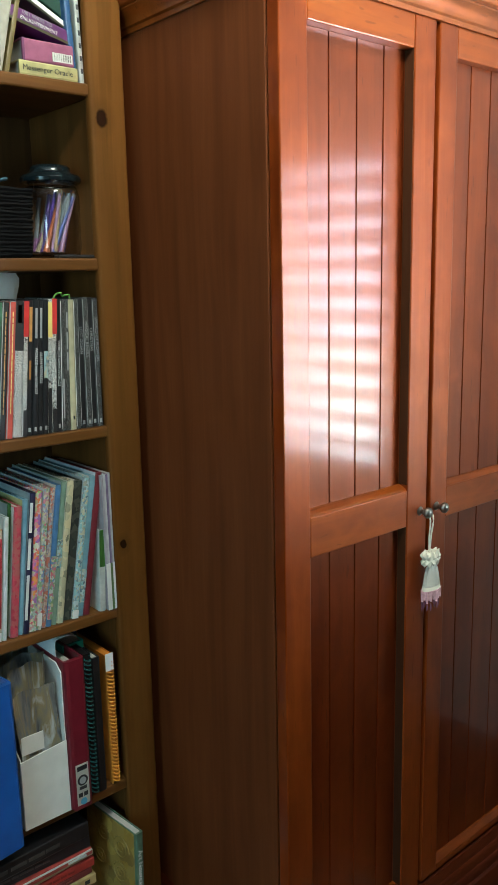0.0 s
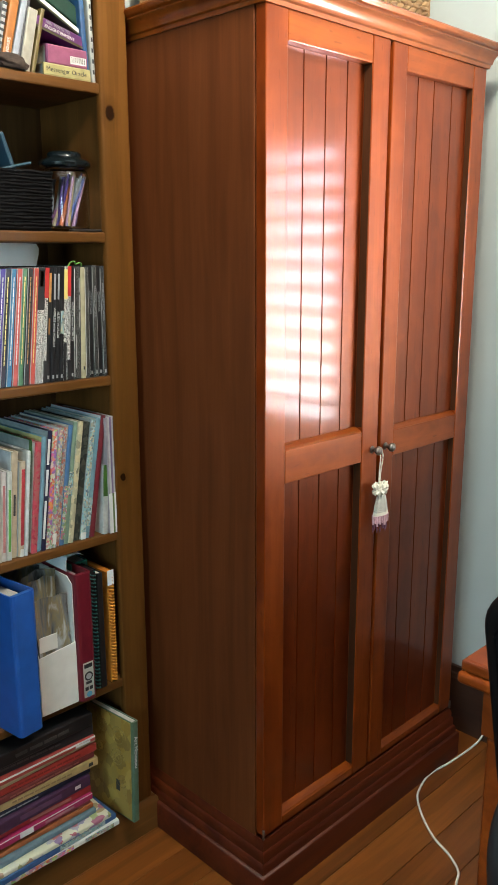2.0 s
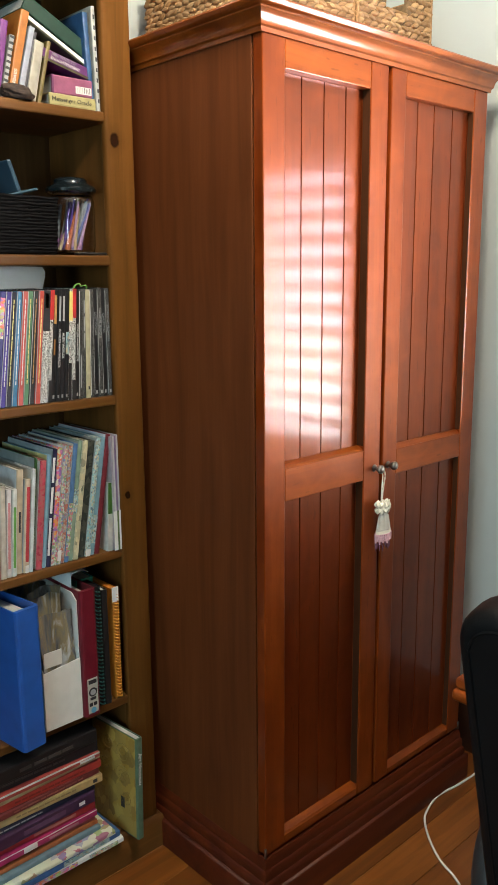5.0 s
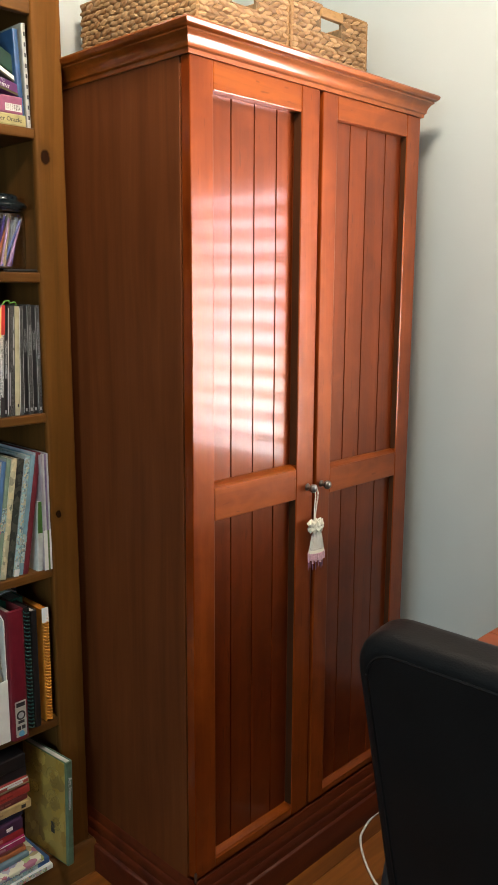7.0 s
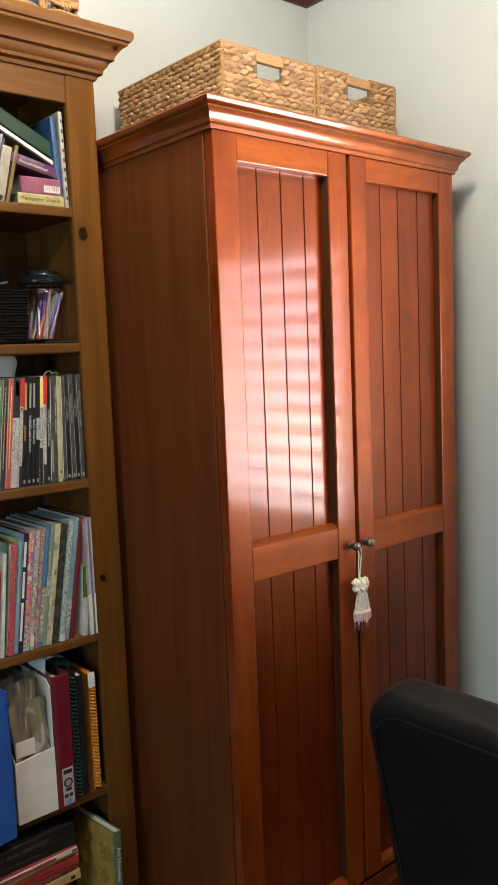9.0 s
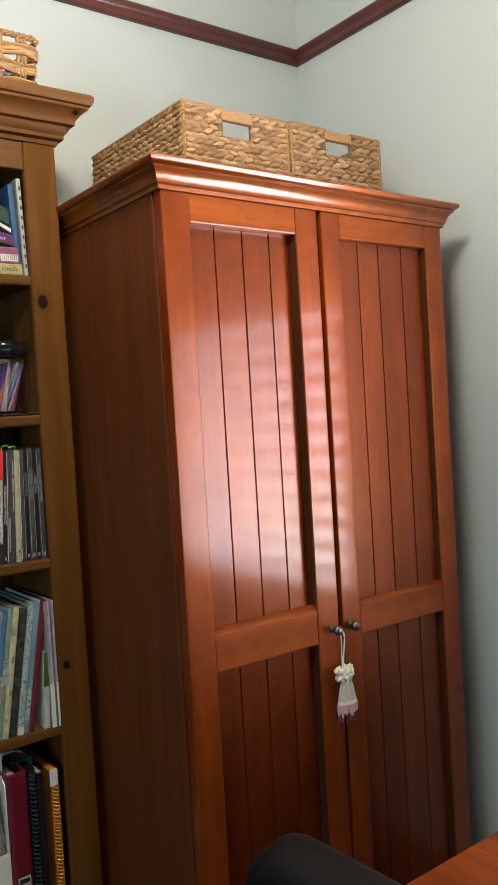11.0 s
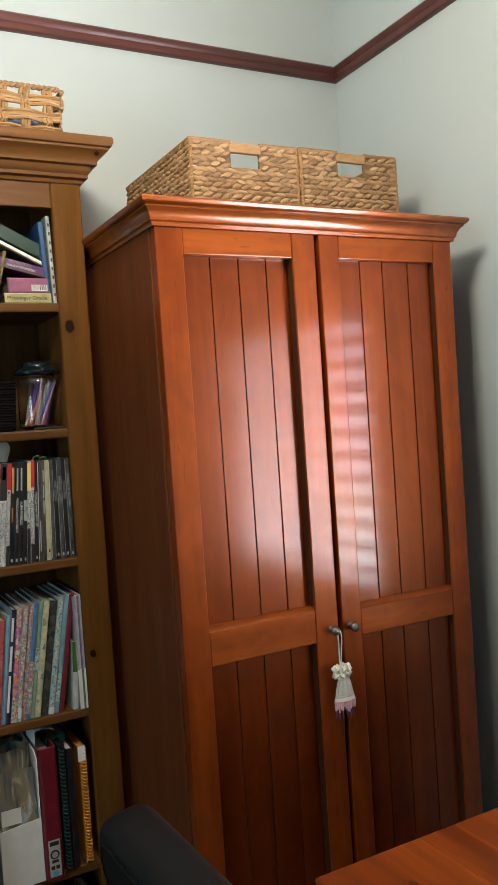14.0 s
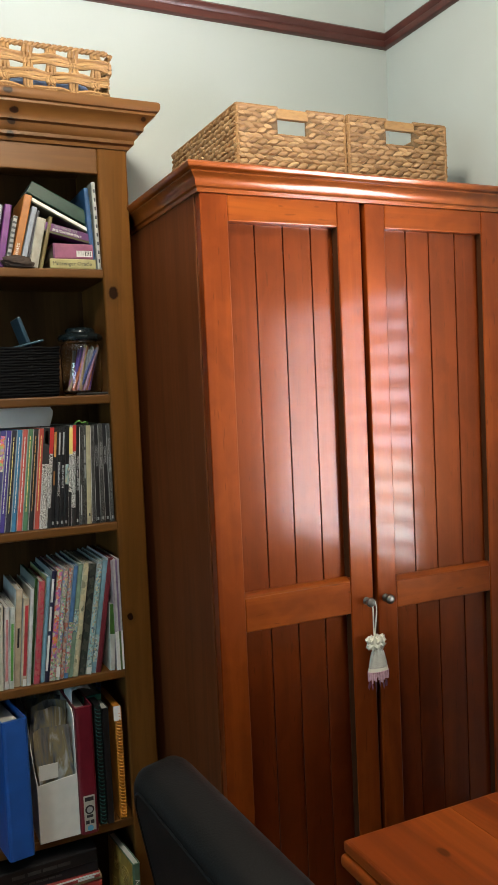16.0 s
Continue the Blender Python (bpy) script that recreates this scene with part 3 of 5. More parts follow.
def leaf(bm, o, u, v, n, length, high, deep, slant):
    """One plump twist of the weave, lying in the plane of u and v."""
    c, s = math.cos(slant), math.sin(slant)
    a, b = u * c + v * s, v * c - u * s
    rim, mid = [], []
    for k in range(8):
        t = 2 * math.pi * k / 8
        x, z = math.cos(t), math.sin(t)
        p = a * (x * length / 2) + b * (z * high / 2 * (1 - 0.35 * x * x))
        rim.append(bm.verts.new(o + p))
        mid.append(bm.verts.new(o + p * 0.62 + n * deep * 0.8))
    top = bm.verts.new(o + n * deep)
    for k in range(8):
        j = (k + 1) % 8
        bm.faces.new((rim[k], rim[j], mid[j], mid[k]))
        bm.faces.new((mid[k], mid[j], top))


def weave(o, u, v, n, wide, high, rnd, hole=None):
    bm = bmesh.new()
    rows = round(high / 0.0125)
    cols = round(wide / 0.0265)
    for r in range(rows):
        for c in range(cols + 1):
            x = (c + (0.5 if r % 2 else 0.0)) * wide / cols
            z = (r + 0.5) * high / rows
            if x > wide - 0.006 or x < 0.006:
                x = min(max(x, 0.009), wide - 0.009)
            if hole and hole[0] - 0.012 < x < hole[1] + 0.012 and z > hole[2] - 0.006:
                continue
            leaf(bm, o + u * (x + rnd.uniform(-0.003, 0.003)) + v * (z + rnd.uniform(-0.0015, 0.0015)), u, v, n, 0.036 * rnd.uniform(0.88, 1.12), 0.0150 * rnd.uniform(0.85, 1.15), 0.0058 * rnd.uniform(0.75, 1.3), (0.30 if r % 2 else -0.12) + rnd.uniform(-0.12, 0.12))
    return bm


def make_box_basket(x0_, x1_, y0_, y1_, zb, zt, hole, inside, rnd, label):
    b = thing("storage_basket", ((x0_ + x1_) / 2, (y0_ + y1_) / 2, zb), label, "basket", "baskets on the wardrobe")
    t = 0.008
    hx0, hx1, hz0, hz1 = hole
    for yy in (y0_, y1_ - t):
        bm = box(x0_, hx0, yy, yy + t, zb, zt)
        box(hx1, x1_, yy, yy + t, zb, zt, bm=bm)
        box(hx0, hx1, yy, yy + t, zb, hz0, bm=bm)
        part("end_wall", bm, straw_dark, b)
        strap = box(hx0 - 0.004, hx1 + 0.004, yy - 0.004, yy + t + 0.003, hz1, zt + 0.0015, 0.003, seg=2)
        part("handle", strap, straw_cord, b, "flat straw-wrapped handle over a cut-out")
    part("side_wall", box(x0_, x0_ + t, y0_ + t, y1_ - t, zb, zt), straw_dark, b)
    part("side_wall", box(x1_ - t, x1_, y0_ + t, y1_ - t, zb, zt), straw_dark, b)
    part("bottom", box(x0_ + t, x1_ - t, y0_ + t, y1_ - t, zb, zb + t), straw_dark, b)
    X, Y, Z = Vector((1, 0, 0)), Vector((0, 1, 0)), Vector((0, 0, 1))
    part("weave", weave(Vector((x0_, y0_, zb)), X, Z, -Y, x1_ - x0_, zt - zb, rnd, (hx0 - x0_, hx1 - x0_, hz0 - zb)), straw_leaf, b, smooth=True, kind="stuff")
    part("weave", weave(Vector((x0_, y1_, zb)), -Y, Z, -X, y1_ - y0_, zt - zb, rnd), straw_leaf, b, smooth=True, kind="stuff")
    part("weave", weave(Vector((x1_, y0_, zb)), Y, Z, X, y1_ - y0_, zt - zb, rnd), straw_leaf, b, smooth=True, kind="stuff")
    for x in (x0_, x1_):
        part("corner_cord", tube([(x, y0_ - 0.002, zb), (x, y0_ - 0.002, zt)], 0.0045, 6), straw_cord, b, smooth=True)
    for a_, c_ in (((x0_, y0_ - 0.001), (hx0, y0_ - 0.001)), ((hx1, y0_ - 0.001), (x1_, y0_ - 0.001)), ((x0_, y0_), (x0_, y1_)), ((x1_, y0_), (x1_, y1_)), ((x0_, y1_), (x1_, y1_))):
        part("rim", tube([(*a_, zt), (*c_, zt)], 0.0055, 6), straw_cord, b, smooth=True)
    for z in (hz0 - 0.001,):
        part("hole_edge", tube([(hx0, y0_ - 0.001, z), (hx1, y0_ - 0.001, z)], 0.0035, 6), straw_cord, b, smooth=True)
    f = tagged(part("folded_fabric", box(x0_ + 0.015, x1_ - 0.015, y0_ + 0.03, y1_ - 0.02, zb + 0.0085, hz0 + 0.012, 0.006, seg=2), inside), "folded cloth lying in a straw basket", "cloth")
    return b


rnd = random.Random(3)
make_box_basket(1.092, 1.387, 1.152, 1.585, WTOP + 0.001, 2.221, (1.200, 1.280, 2.160, 2.198), blue_cloth, rnd, "straw-coloured woven storage basket with a handle hole, on the wardrobe")
make_box_basket(1.397, 1.697, 1.146, 1.585, WTOP + 0.001, 2.222, (1.510, 1.594, 2.162, 2.200), white_cloth, rnd, "straw-coloured woven storage basket, greener weave, on the wardrobe")


# ---- open basket on the bookcase ----
def make_open_basket():
    x0_, x1_, y0_, y1_, zb, zt = 0.36, 0.842, 1.352, 1.60, 2.2625, 2.374
    b = thing("open_basket", ((x0_ + x1_) / 2, (y0_ + y1_) / 2, zb), "open-weave seagrass basket with a twisted rim, on the bookcase", "basket")
    corners = [Vector((x0_, y0_, 0)), Vector((x1_, y0_, 0)), Vector((x1_, y1_, 0)), Vector((x0_, y1_, 0))]
    for side in range(4):
        p, q = corners[side], corners[(side + 1) % 4]
        d = (q - p).normalized()
        n = Vector((d.y, -d.x, 0))
        ln = (q - p).length
        count = max(3, round(ln / 0.055))
        for k in range(count):
            s = ln - (k + 0.55) * ln / count
            bm = bmesh.new()
            for j in (-1, 0, 1):
                pts = []
                for i in range(9):
                    z = zb + 0.003 + (zt - zb - 0.006) * i / 8
                    wob = 0.0045 * math.sin(math.pi * (z - zb) / 0.034 + (k % 2) * math.pi)
                    pts.append(p + d * (s + j * 0.0080 + 0.0015 * math.sin(i * 1.7 + j)) + n * (wob + 0.010 * (z - zb) / (zt - zb)) + Vector((0, 0, z)))
                tube(pts, 0.0047, 6, bm)
            part("stave", bm, straw_cord, b, smooth=True)
        for r, zc in enumerate((0.010, 0.046, 0.082)):
            bm = bmesh.new()
            for j in (-1, 0, 1):
                pts = []
                steps = count * 6
                for i in range(steps + 1):
                    s = ln * i / steps
                    ph = math.pi * (ln - s) / (ln / count) - 0.05 * math.pi
                    wob = -0.0055 * math.sin(ph) * (1 if r % 2 else -1)
                    pts.append(p + d * s + n * (wob + 0.010 * zc / (zt - zb)) + Vector((0, 0, zb + zc + j * 0.0082 + 0.0012 * math.sin(i * 0.9 + 2 * j + r))))
                tube(pts, 0.0047, 6, bm)
            part("band", bm, straw_cord, b, smooth=True)
        bm = bmesh.new()
        for j in (0, 1):
            pts = []
            steps = int(ln / 0.004)
            for i in range(steps + 1):
                s = ln * i / steps
                a = s / 0.013 * math.pi + j * math.pi
                pts.append(p + d * s + n * (0.010 + 0.0035 * math.cos(a)) + Vector((0, 0, zt + 0.0035 * math.sin(a))))
            tube(pts, 0.0042, 5, bm)
        part("rim", bm, straw_cord, b, smooth=True)
    part("bottom", box(x0_, x1_, y0_, y1_, zb, zb + 0.006), straw_dark, b)
    tagged(part("folded_fabric", box(x0_ + 0.03, x1_ - 0.03, y0_ + 0.04, y1_ - 0.03, zb + 0.0065, zb + 0.058, 0.02, seg=3), blue_cloth, smooth=True), "folded blue cloth inside the open basket", "cloth")
    return b


make_open_basket()

# ---- books ----
BLACK = plain("black_cover", (0.012, 0.012, 0.014), 0.4)
INK = {}


def cover(c, rough=0.42):
    """A printed cover of one main colour."""
    if c not in INK:
        INK[c] = plain("printed_cover", tuple(v * 0.85 for v in c), rough, vary=0.18, scale=45)
    return INK[c]


def art(name, *colours, scale=240.0, rough=0.4):
    """A printed cover with a dense picture in several colours."""
    m = Mat(name, rough)
    uv = m.coords((scale, scale, scale * 0.8))
    wob = m.add("TexNoise", {"Vector": uv, "Scale": 0.8, "Detail": 3.0}).outputs["Color"]
    uv = m.add("VectorMath", {0: uv, 1: m.add("VectorMath", {0: wob, "Scale": 1.6}, operation="SCALE").outputs[0]}, operation="ADD").outputs[0]
    f = m.add("TexVoronoi", {"Vector": uv, "Scale": 1.0}).outputs["Color"]
    f = m.add("SeparateColor", {0: f}).outputs[0]
    n = m.add("ValToRGB", {"Fac": f})
    e = n.color_ramp.elements
    while len(e) < len(colours):
        e.new(0.5)
    for k, (el, c) in enumerate(zip(e, colours)):
        el.position, el.color = k / len(colours), (*c, 1)
    m.colour(n.outputs[0])
    return m.m


def lines(name, paper, ink, scale=260.0):
    """Fine line drawing, black on white or white on black."""
    m = Mat(name, 0.45)
    uv = m.coords((scale, scale, scale * 0.6))
    d = m.add("TexVoronoi", {"Vector": uv, "Scale": 1.0, "Randomness": 1.0}, feature="DISTANCE_TO_EDGE").outputs["Distance"]
    n = m.add("TexNoise", {"Vector": uv, "Scale": 0.35, "Detail": 2.0}).outputs["Fac"]
    f = m.add("Math", {0: d, 1: m.add("Math", {0: n, 1: 0.22}, operation="MULTIPLY").outputs[0]}, operation="LESS_THAN").outputs[0]
    m.colour(m.mix(f, paper, ink))
    return m.m


def page_edges(name, c):
    m = Mat(name, 0.8)
    n = m.add("TexNoise", {"Vector": m.coords((900, 900, 6)), "Scale": 1.0, "Detail": 1.0}).outputs["Fac"]
    m.colour(m.ramp(n, (0.3, tuple(v * 0.75 for v in c)), (0.7, c)))
    return m.m


PAGES = page_edges("white_page_edges", (0.55, 0.55, 0.52))
CREAM = page_edges("cream_page_edges", (0.62, 0.54, 0.38))
PRINT_W = plain("white_print", (0.66, 0.66, 0.64), 0.5, vary=0.04)
PRINT_K = plain("black_print", (0.02, 0.02, 0.022), 0.5)
PRINT_Y = plain("yellow_print", (0.75, 0.62, 0.2), 0.5, vary=0.05)
PRINT_S = plain("silver_print", (0.33, 0.34, 0.34), 0.4, vary=0.1)
PRINT_R = plain("red_print", (0.5, 0.03, 0.03), 0.5)
DRAWN = lines("black_line_drawing", (0.74, 0.74, 0.72), (0.05, 0.05, 0.05), 520.0)
FILIGREE = lines("silver_filigree", (0.012, 0.012, 0.014), (0.105, 0.11, 0.105), 560.0)
FLORAL = art("floral_print", (0.6, 0.58, 0.5), (0.3, 0.42, 0.4), (0.55, 0.12, 0.14), (0.14, 0.25, 0.4), (0.6, 0.5, 0.3), (0.2, 0.3, 0.16))
BRIGHT = art("bright_garden_print", (0.6, 0.1, 0.12), (0.7, 0.3, 0.06), (0.62, 0.12, 0.36), (0.3, 0.5, 0.12), (0.65, 0.6, 0.55), (0.3, 0.14, 0.4), scale=170)
TEAL_ART = art("teal_bird_print", (0.16, 0.34, 0.40), (0.48, 0.56, 0.56), (0.1, 0.16, 0.2), (0.5, 0.45, 0.3), (0.25, 0.42, 0.42))
SAND_ART = art("sand_leaf_print", (0.52, 0.45, 0.27), (0.55, 0.5, 0.34), (0.16, 0.17, 0.12), (0.42, 0.40, 0.27), scale=90)
BROWN_ART = art("brown_figure_print", (0.36, 0.24, 0.16), (0.5, 0.42, 0.36), (0.2, 0.25, 0.32), (0.4, 0.14, 0.1))
RED_ART = art("red_pattern_print", (0.30, 0.025, 0.05), (0.45, 0.06, 0.09), (0.36, 0.10, 0.10), scale=160)
NIGHT_ART = art("dark_flower_print", (0.01, 0.012, 0.014), (0.03, 0.04, 0.035), (0.01, 0.012, 0.014), (0.07, 0.075, 0.06), scale=90)
GOLD_ART = art("gold_swirl_print", (0.36, 0.235, 0.045), (0.25, 0.150, 0.028), (0.44, 0.31, 0.075), (0.17, 0.105, 0.026), (0.33, 0.23, 0.060), scale=45)


def prism(poly, z0_, z1_, bm=None):
    bm = bm or bmesh.new()
    a = [bm.verts.new((x, y, z0_)) for x, y in poly]
    b = [bm.verts.new((x, y, z1_)) for x, y in poly]
    n = len(poly)
    for i in range(n):
        bm.faces.new((a[i], a[(i + 1) % n], b[(i + 1) % n], b[i]))
    bm.faces.new(a)
    bm.faces.new(b)
    return bm


def lettering(words, size, m, mat, parent, name="lettering"):
    """Built-in letters as a thin mesh; the text runs along local x."""
    cu = bpy.data.curves.new("letters", "FONT")
    cu.body, cu.size, cu.extrude, cu.align_x, cu.align_y = words, size, 0.0002, "CENTER", "CENTER"
    cu.resolution_u = 2
    tmp = new("letters", cu)
    bpy.context.view_layer.update()
    me = bpy.data.meshes.new_from_object(tmp.evaluated_get(bpy.context.evaluated_depsgraph_get()))
    bpy.data.objects.remove(tmp)
    me.transform(m)
    me.materials.clear()
    me.materials.append(mat)
    ob = new(name, me)
    ob.parent = parent
    return ob


DOWN = pose(0, 0, 0, 90, 90, 0)        # letters that run down a spine facing -y


def make_book(m, th, h, d, mat, label, pages=PAGES, bars=(), words=None, group="", board=0.0018, over=0.003):
    """A book: local x from -th to 0, spine at y = 0, standing on z = 0. bars: (x from, x to, z from, z to, material) as shares of the spine."""
    b = thing("book", None, label, "book", group, m=m)
    t, r = board, min(0.003, th * 0.25)
    poly = [(-th, d), (-th, r), (-th + r * 0.3, r * 0.3), (-th + r, 0), (-r, 0), (-r * 0.3, r * 0.3), (0, r), (0, d), (-t, d), (-t, r + t), (-th + t, r + t), (-th + t, d)]
    c = part("cover", prism(poly, 0, h), mat, b, local=True)
    part("page_block", box(-th + t + 0.0002, -t - 0.0002, r + t, d - over, over, h - over), pages, b, local=True)
    for x0_, x1_, z0_, z1_, bar in bars:
        part("print", box(-th + x0_ * th, -th + x1_ * th, -0.0006, 0.0004, z0_ * h, z1_ * h), bar, c, local=True)
    if words:
        text, size, zc, tm = words
        lettering(text, size, pose(-th / 2, -0.0007, zc * h) @ DOWN, tm, c)
    return b


def lay_row(x, z, y, rows, group, jackets=()):
    """Books side by side from the right end x towards the left, spines out; jackets: looks of their back covers."""
    x_at = 0
    for th, h, d, lean, back, mat, label, bars, words in rows:
        a = radians(lean)
        b = make_book(pose(x, y + back, z + 0.0006, 0, lean, 0), th, h, d, mat, label, PAGES, bars, words, group)
        if jackets:
            part("back_cover", box(-th - 0.0005, -th - 0.0001, 0.004, d - 0.001, 0.001, h - 0.001), jackets[x_at % len(jackets)], b.children[0], "pale printed back cover", local=True)
        x_at += 1
        x -= th * math.cos(a) + 0.0006
    return x


def worded(mat, a, b, n, x0_=0.42, x1_=0.72):
    """A run of plain bars like a line of words down a spine."""
    out, z, step = [], b, (b - a) / n
    for k in range(n):
        out.append((x0_, x1_, z - step * (0.80 + 0.12 * ((k * 7) % 3) / 2), z, mat))
        z -= step
    return tuple(out)


# third shelf: colouring and picture books
K = "thin black paperback with silver filigree print, standing on the shelf"
row = []
for k, (word, th) in enumerate((("WORLD OF FLOWERS", 0.0115), ("CHRISTMAS", 0.0115), ("MAGICAL JUNGLE", 0.0115), ("LOST OCEAN", 0.0115))):
    row.append((th, 0.248 + 0.001 * (k % 3), 0.24, 0.2 + 0.4 * k, 0.002 * (k % 2), FILIGREE if k in (0, 2) else BLACK, K, ((0.0, 0.06, 0.02, 0.98, PRINT_S), (0.3, 0.7, 0.03, 0.06, PRINT_S)), (word, 0.0085, 0.68, PRINT_S)))
row.append((0.010, 0.247, 0.24, 2.0, 0.001, FILIGREE, K, ((0.0, 0.08, 0.02, 0.98, PRINT_W),), None))
row.append((0.011, 0.246, 0.24, 2.2, 0.0, cover((0.50, 0.46, 0.30)), "pale cream paperback standing on the shelf", ((0.35, 0.65, 0.08, 0.11, PRINT_K),), None))
row.append((0.0095, 0.248, 0.24, 2.6, 0.002, FILIGREE, K, worded(PRINT_S, 0.45, 0.9, 3), None))
row.append((0.0095, 0.248, 0.24, 3.0, 0.0, FILIGREE, K, ((0.0, 0.1, 0.02, 0.98, PRINT_W), (0.35, 0.65, 0.1, 0.4, PRINT_S)), None))
W = "black paperback with white line drawings, standing on the shelf"
row.append((0.0095, 0.248, 0.24, 3.3, 0.001, BLACK, W, ((0.3, 0.7, 0.03, 0.06, PRINT_S),), ("WORLDS within WORLDS", 0.0075, 0.52, PRINT_W)))
row.append((0.0085, 0.249, 0.24, 3.7, 0.0, DRAWN, "paperback with line-drawn white spine, red top, on the shelf", ((0.0, 1.0, 0.74, 1.0, PRINT_R), (0.0, 1.0, 0.0, 0.18, PRINT_K)), None))
row.append((0.0085, 0.248, 0.24, 4.0, 0.001, DRAWN, "paperback with line-drawn white spine, yellow top, on the shelf", ((0.0, 1.0, 0.72, 0.98, PRINT_Y), (0.0, 0.8, 0.0, 0.34, PRINT_K)), None))
row.append((0.0102, 0.248, 0.24, 4.3, 0.0, BLACK, W, ((0.3, 0.7, 0.03, 0.06, PRINT_S), (0.1, 0.9, 0.42, 0.62, TEAL_ART)), None))
row.append((0.0102, 0.248, 0.24, 4.6, 0.001, BLACK, W, ((0.3, 0.7, 0.03, 0.06, PRINT_S), (0.3, 0.7, 0.72, 0.94, PRINT_S)), ("ALIEN WORLDS", 0.008, 0.5, PRINT_W)))
row.append((0.0102, 0.248, 0.24, 4.9, 0.0, BLACK, W, ((0.3, 0.7, 0.03, 0.06, PRINT_S), (0.3, 0.7, 0.72, 0.94, PRINT_S)), ("WORLDS within WORLDS", 0.0075, 0.48, PRINT_W)))
row.append((0.0112, 0.248, 0.24, 5.2, 0.002, BLACK, "black paperback with orange spine lettering, on the shelf", ((0.3, 0.7, 0.03, 0.06, PRINT_S), (0.3, 0.65, 0.42, 0.56, cover((0.35, 0.16, 0.05))), (0.25, 0.75, 0.7, 0.95, cover((0.55, 0.3, 0.1)))), None))
row.append((0.0095, 0.247, 0.24, 5.6, 0.0, DRAWN, "paperback with line-drawn white spine, red top, on the shelf", ((0.0, 1.0, 0.74, 1.0, PRINT_R), (0.2, 1.0, 0.0, 0.2, PRINT_K)), None))
row.append((0.0165, 0.247, 0.24, 6.0, 0.001, DRAWN, "paperback with line-drawn white spine, dark top, on the shelf", ((0.0, 1.0, 0.64, 1.0, PRINT_K), (0.25, 0.75, 0.84, 0.97, cover((0.55, 0.3, 0.1)))), None))
for k, (c, b, name) in enumerate((((0.55, 0.085, 0.06), PRINT_Y, "red"), ((0.02, 0.02, 0.02), cover((0.55, 0.3, 0.1)), "black"), ((0.10, 0.25, 0.13), PRINT_Y, "green"), ((0.56, 0.10, 0.08), PRINT_W, "red"), ((0.05, 0.20, 0.36), PRINT_W, "blue"), ((0.02, 0.022, 0.04), PRINT_Y, "dark blue"), ((0.06, 0.04, 0.26), PRINT_W, "purple-blue"), ((0.05, 0.05, 0.2), BRIGHT, "dark blue"), ((0.20, 0.19, 0.17), PRINT_S, "grey"))):
    row.append((0.0132, 0.246, 0.24, 6.4 + 0.2 * k, 0.001 * (k % 3), cover(c), name + " paperback with a pale edge, standing on the shelf", ((0.0, 0.13, 0.0, 1.0, PRINT_S), *worded(b, 0.18, 0.93, 17, 0.45, 0.58)) if k != 7 else ((0.1, 0.9, 0.6, 0.95, b),), None))
lay_row(0.8105, 1.233, BY + 0.012, row, "books on the third shelf")

# fourth shelf: large illustrated books leaning over
x = 0.8122
for k, (c, h) in enumerate((((0.46, 0.45, 0.46), 0.285), ((0.2, 0.15, 0.26), 0.283), ((0.5, 0.5, 0.52), 0.284), ((0.36, 0.34, 0.38), 0.282))):
    make_book(pose(x, BY + 0.003, 0.8536, 0, 0, 0), 0.0046, h, 0.21, cover(c), "thin lilac and white magazine standing upright on the shelf", PAGES, ((0.0, 1.0, 0.0, 0.35, PRINT_W if k != 1 else cover((0.1, 0.16, 0.05))),), None, "magazines on the fourth shelf", 0.0006, 0.0008)
    x -= 0.0050
L = " illustrated book leaning on its neighbour on the shelf"
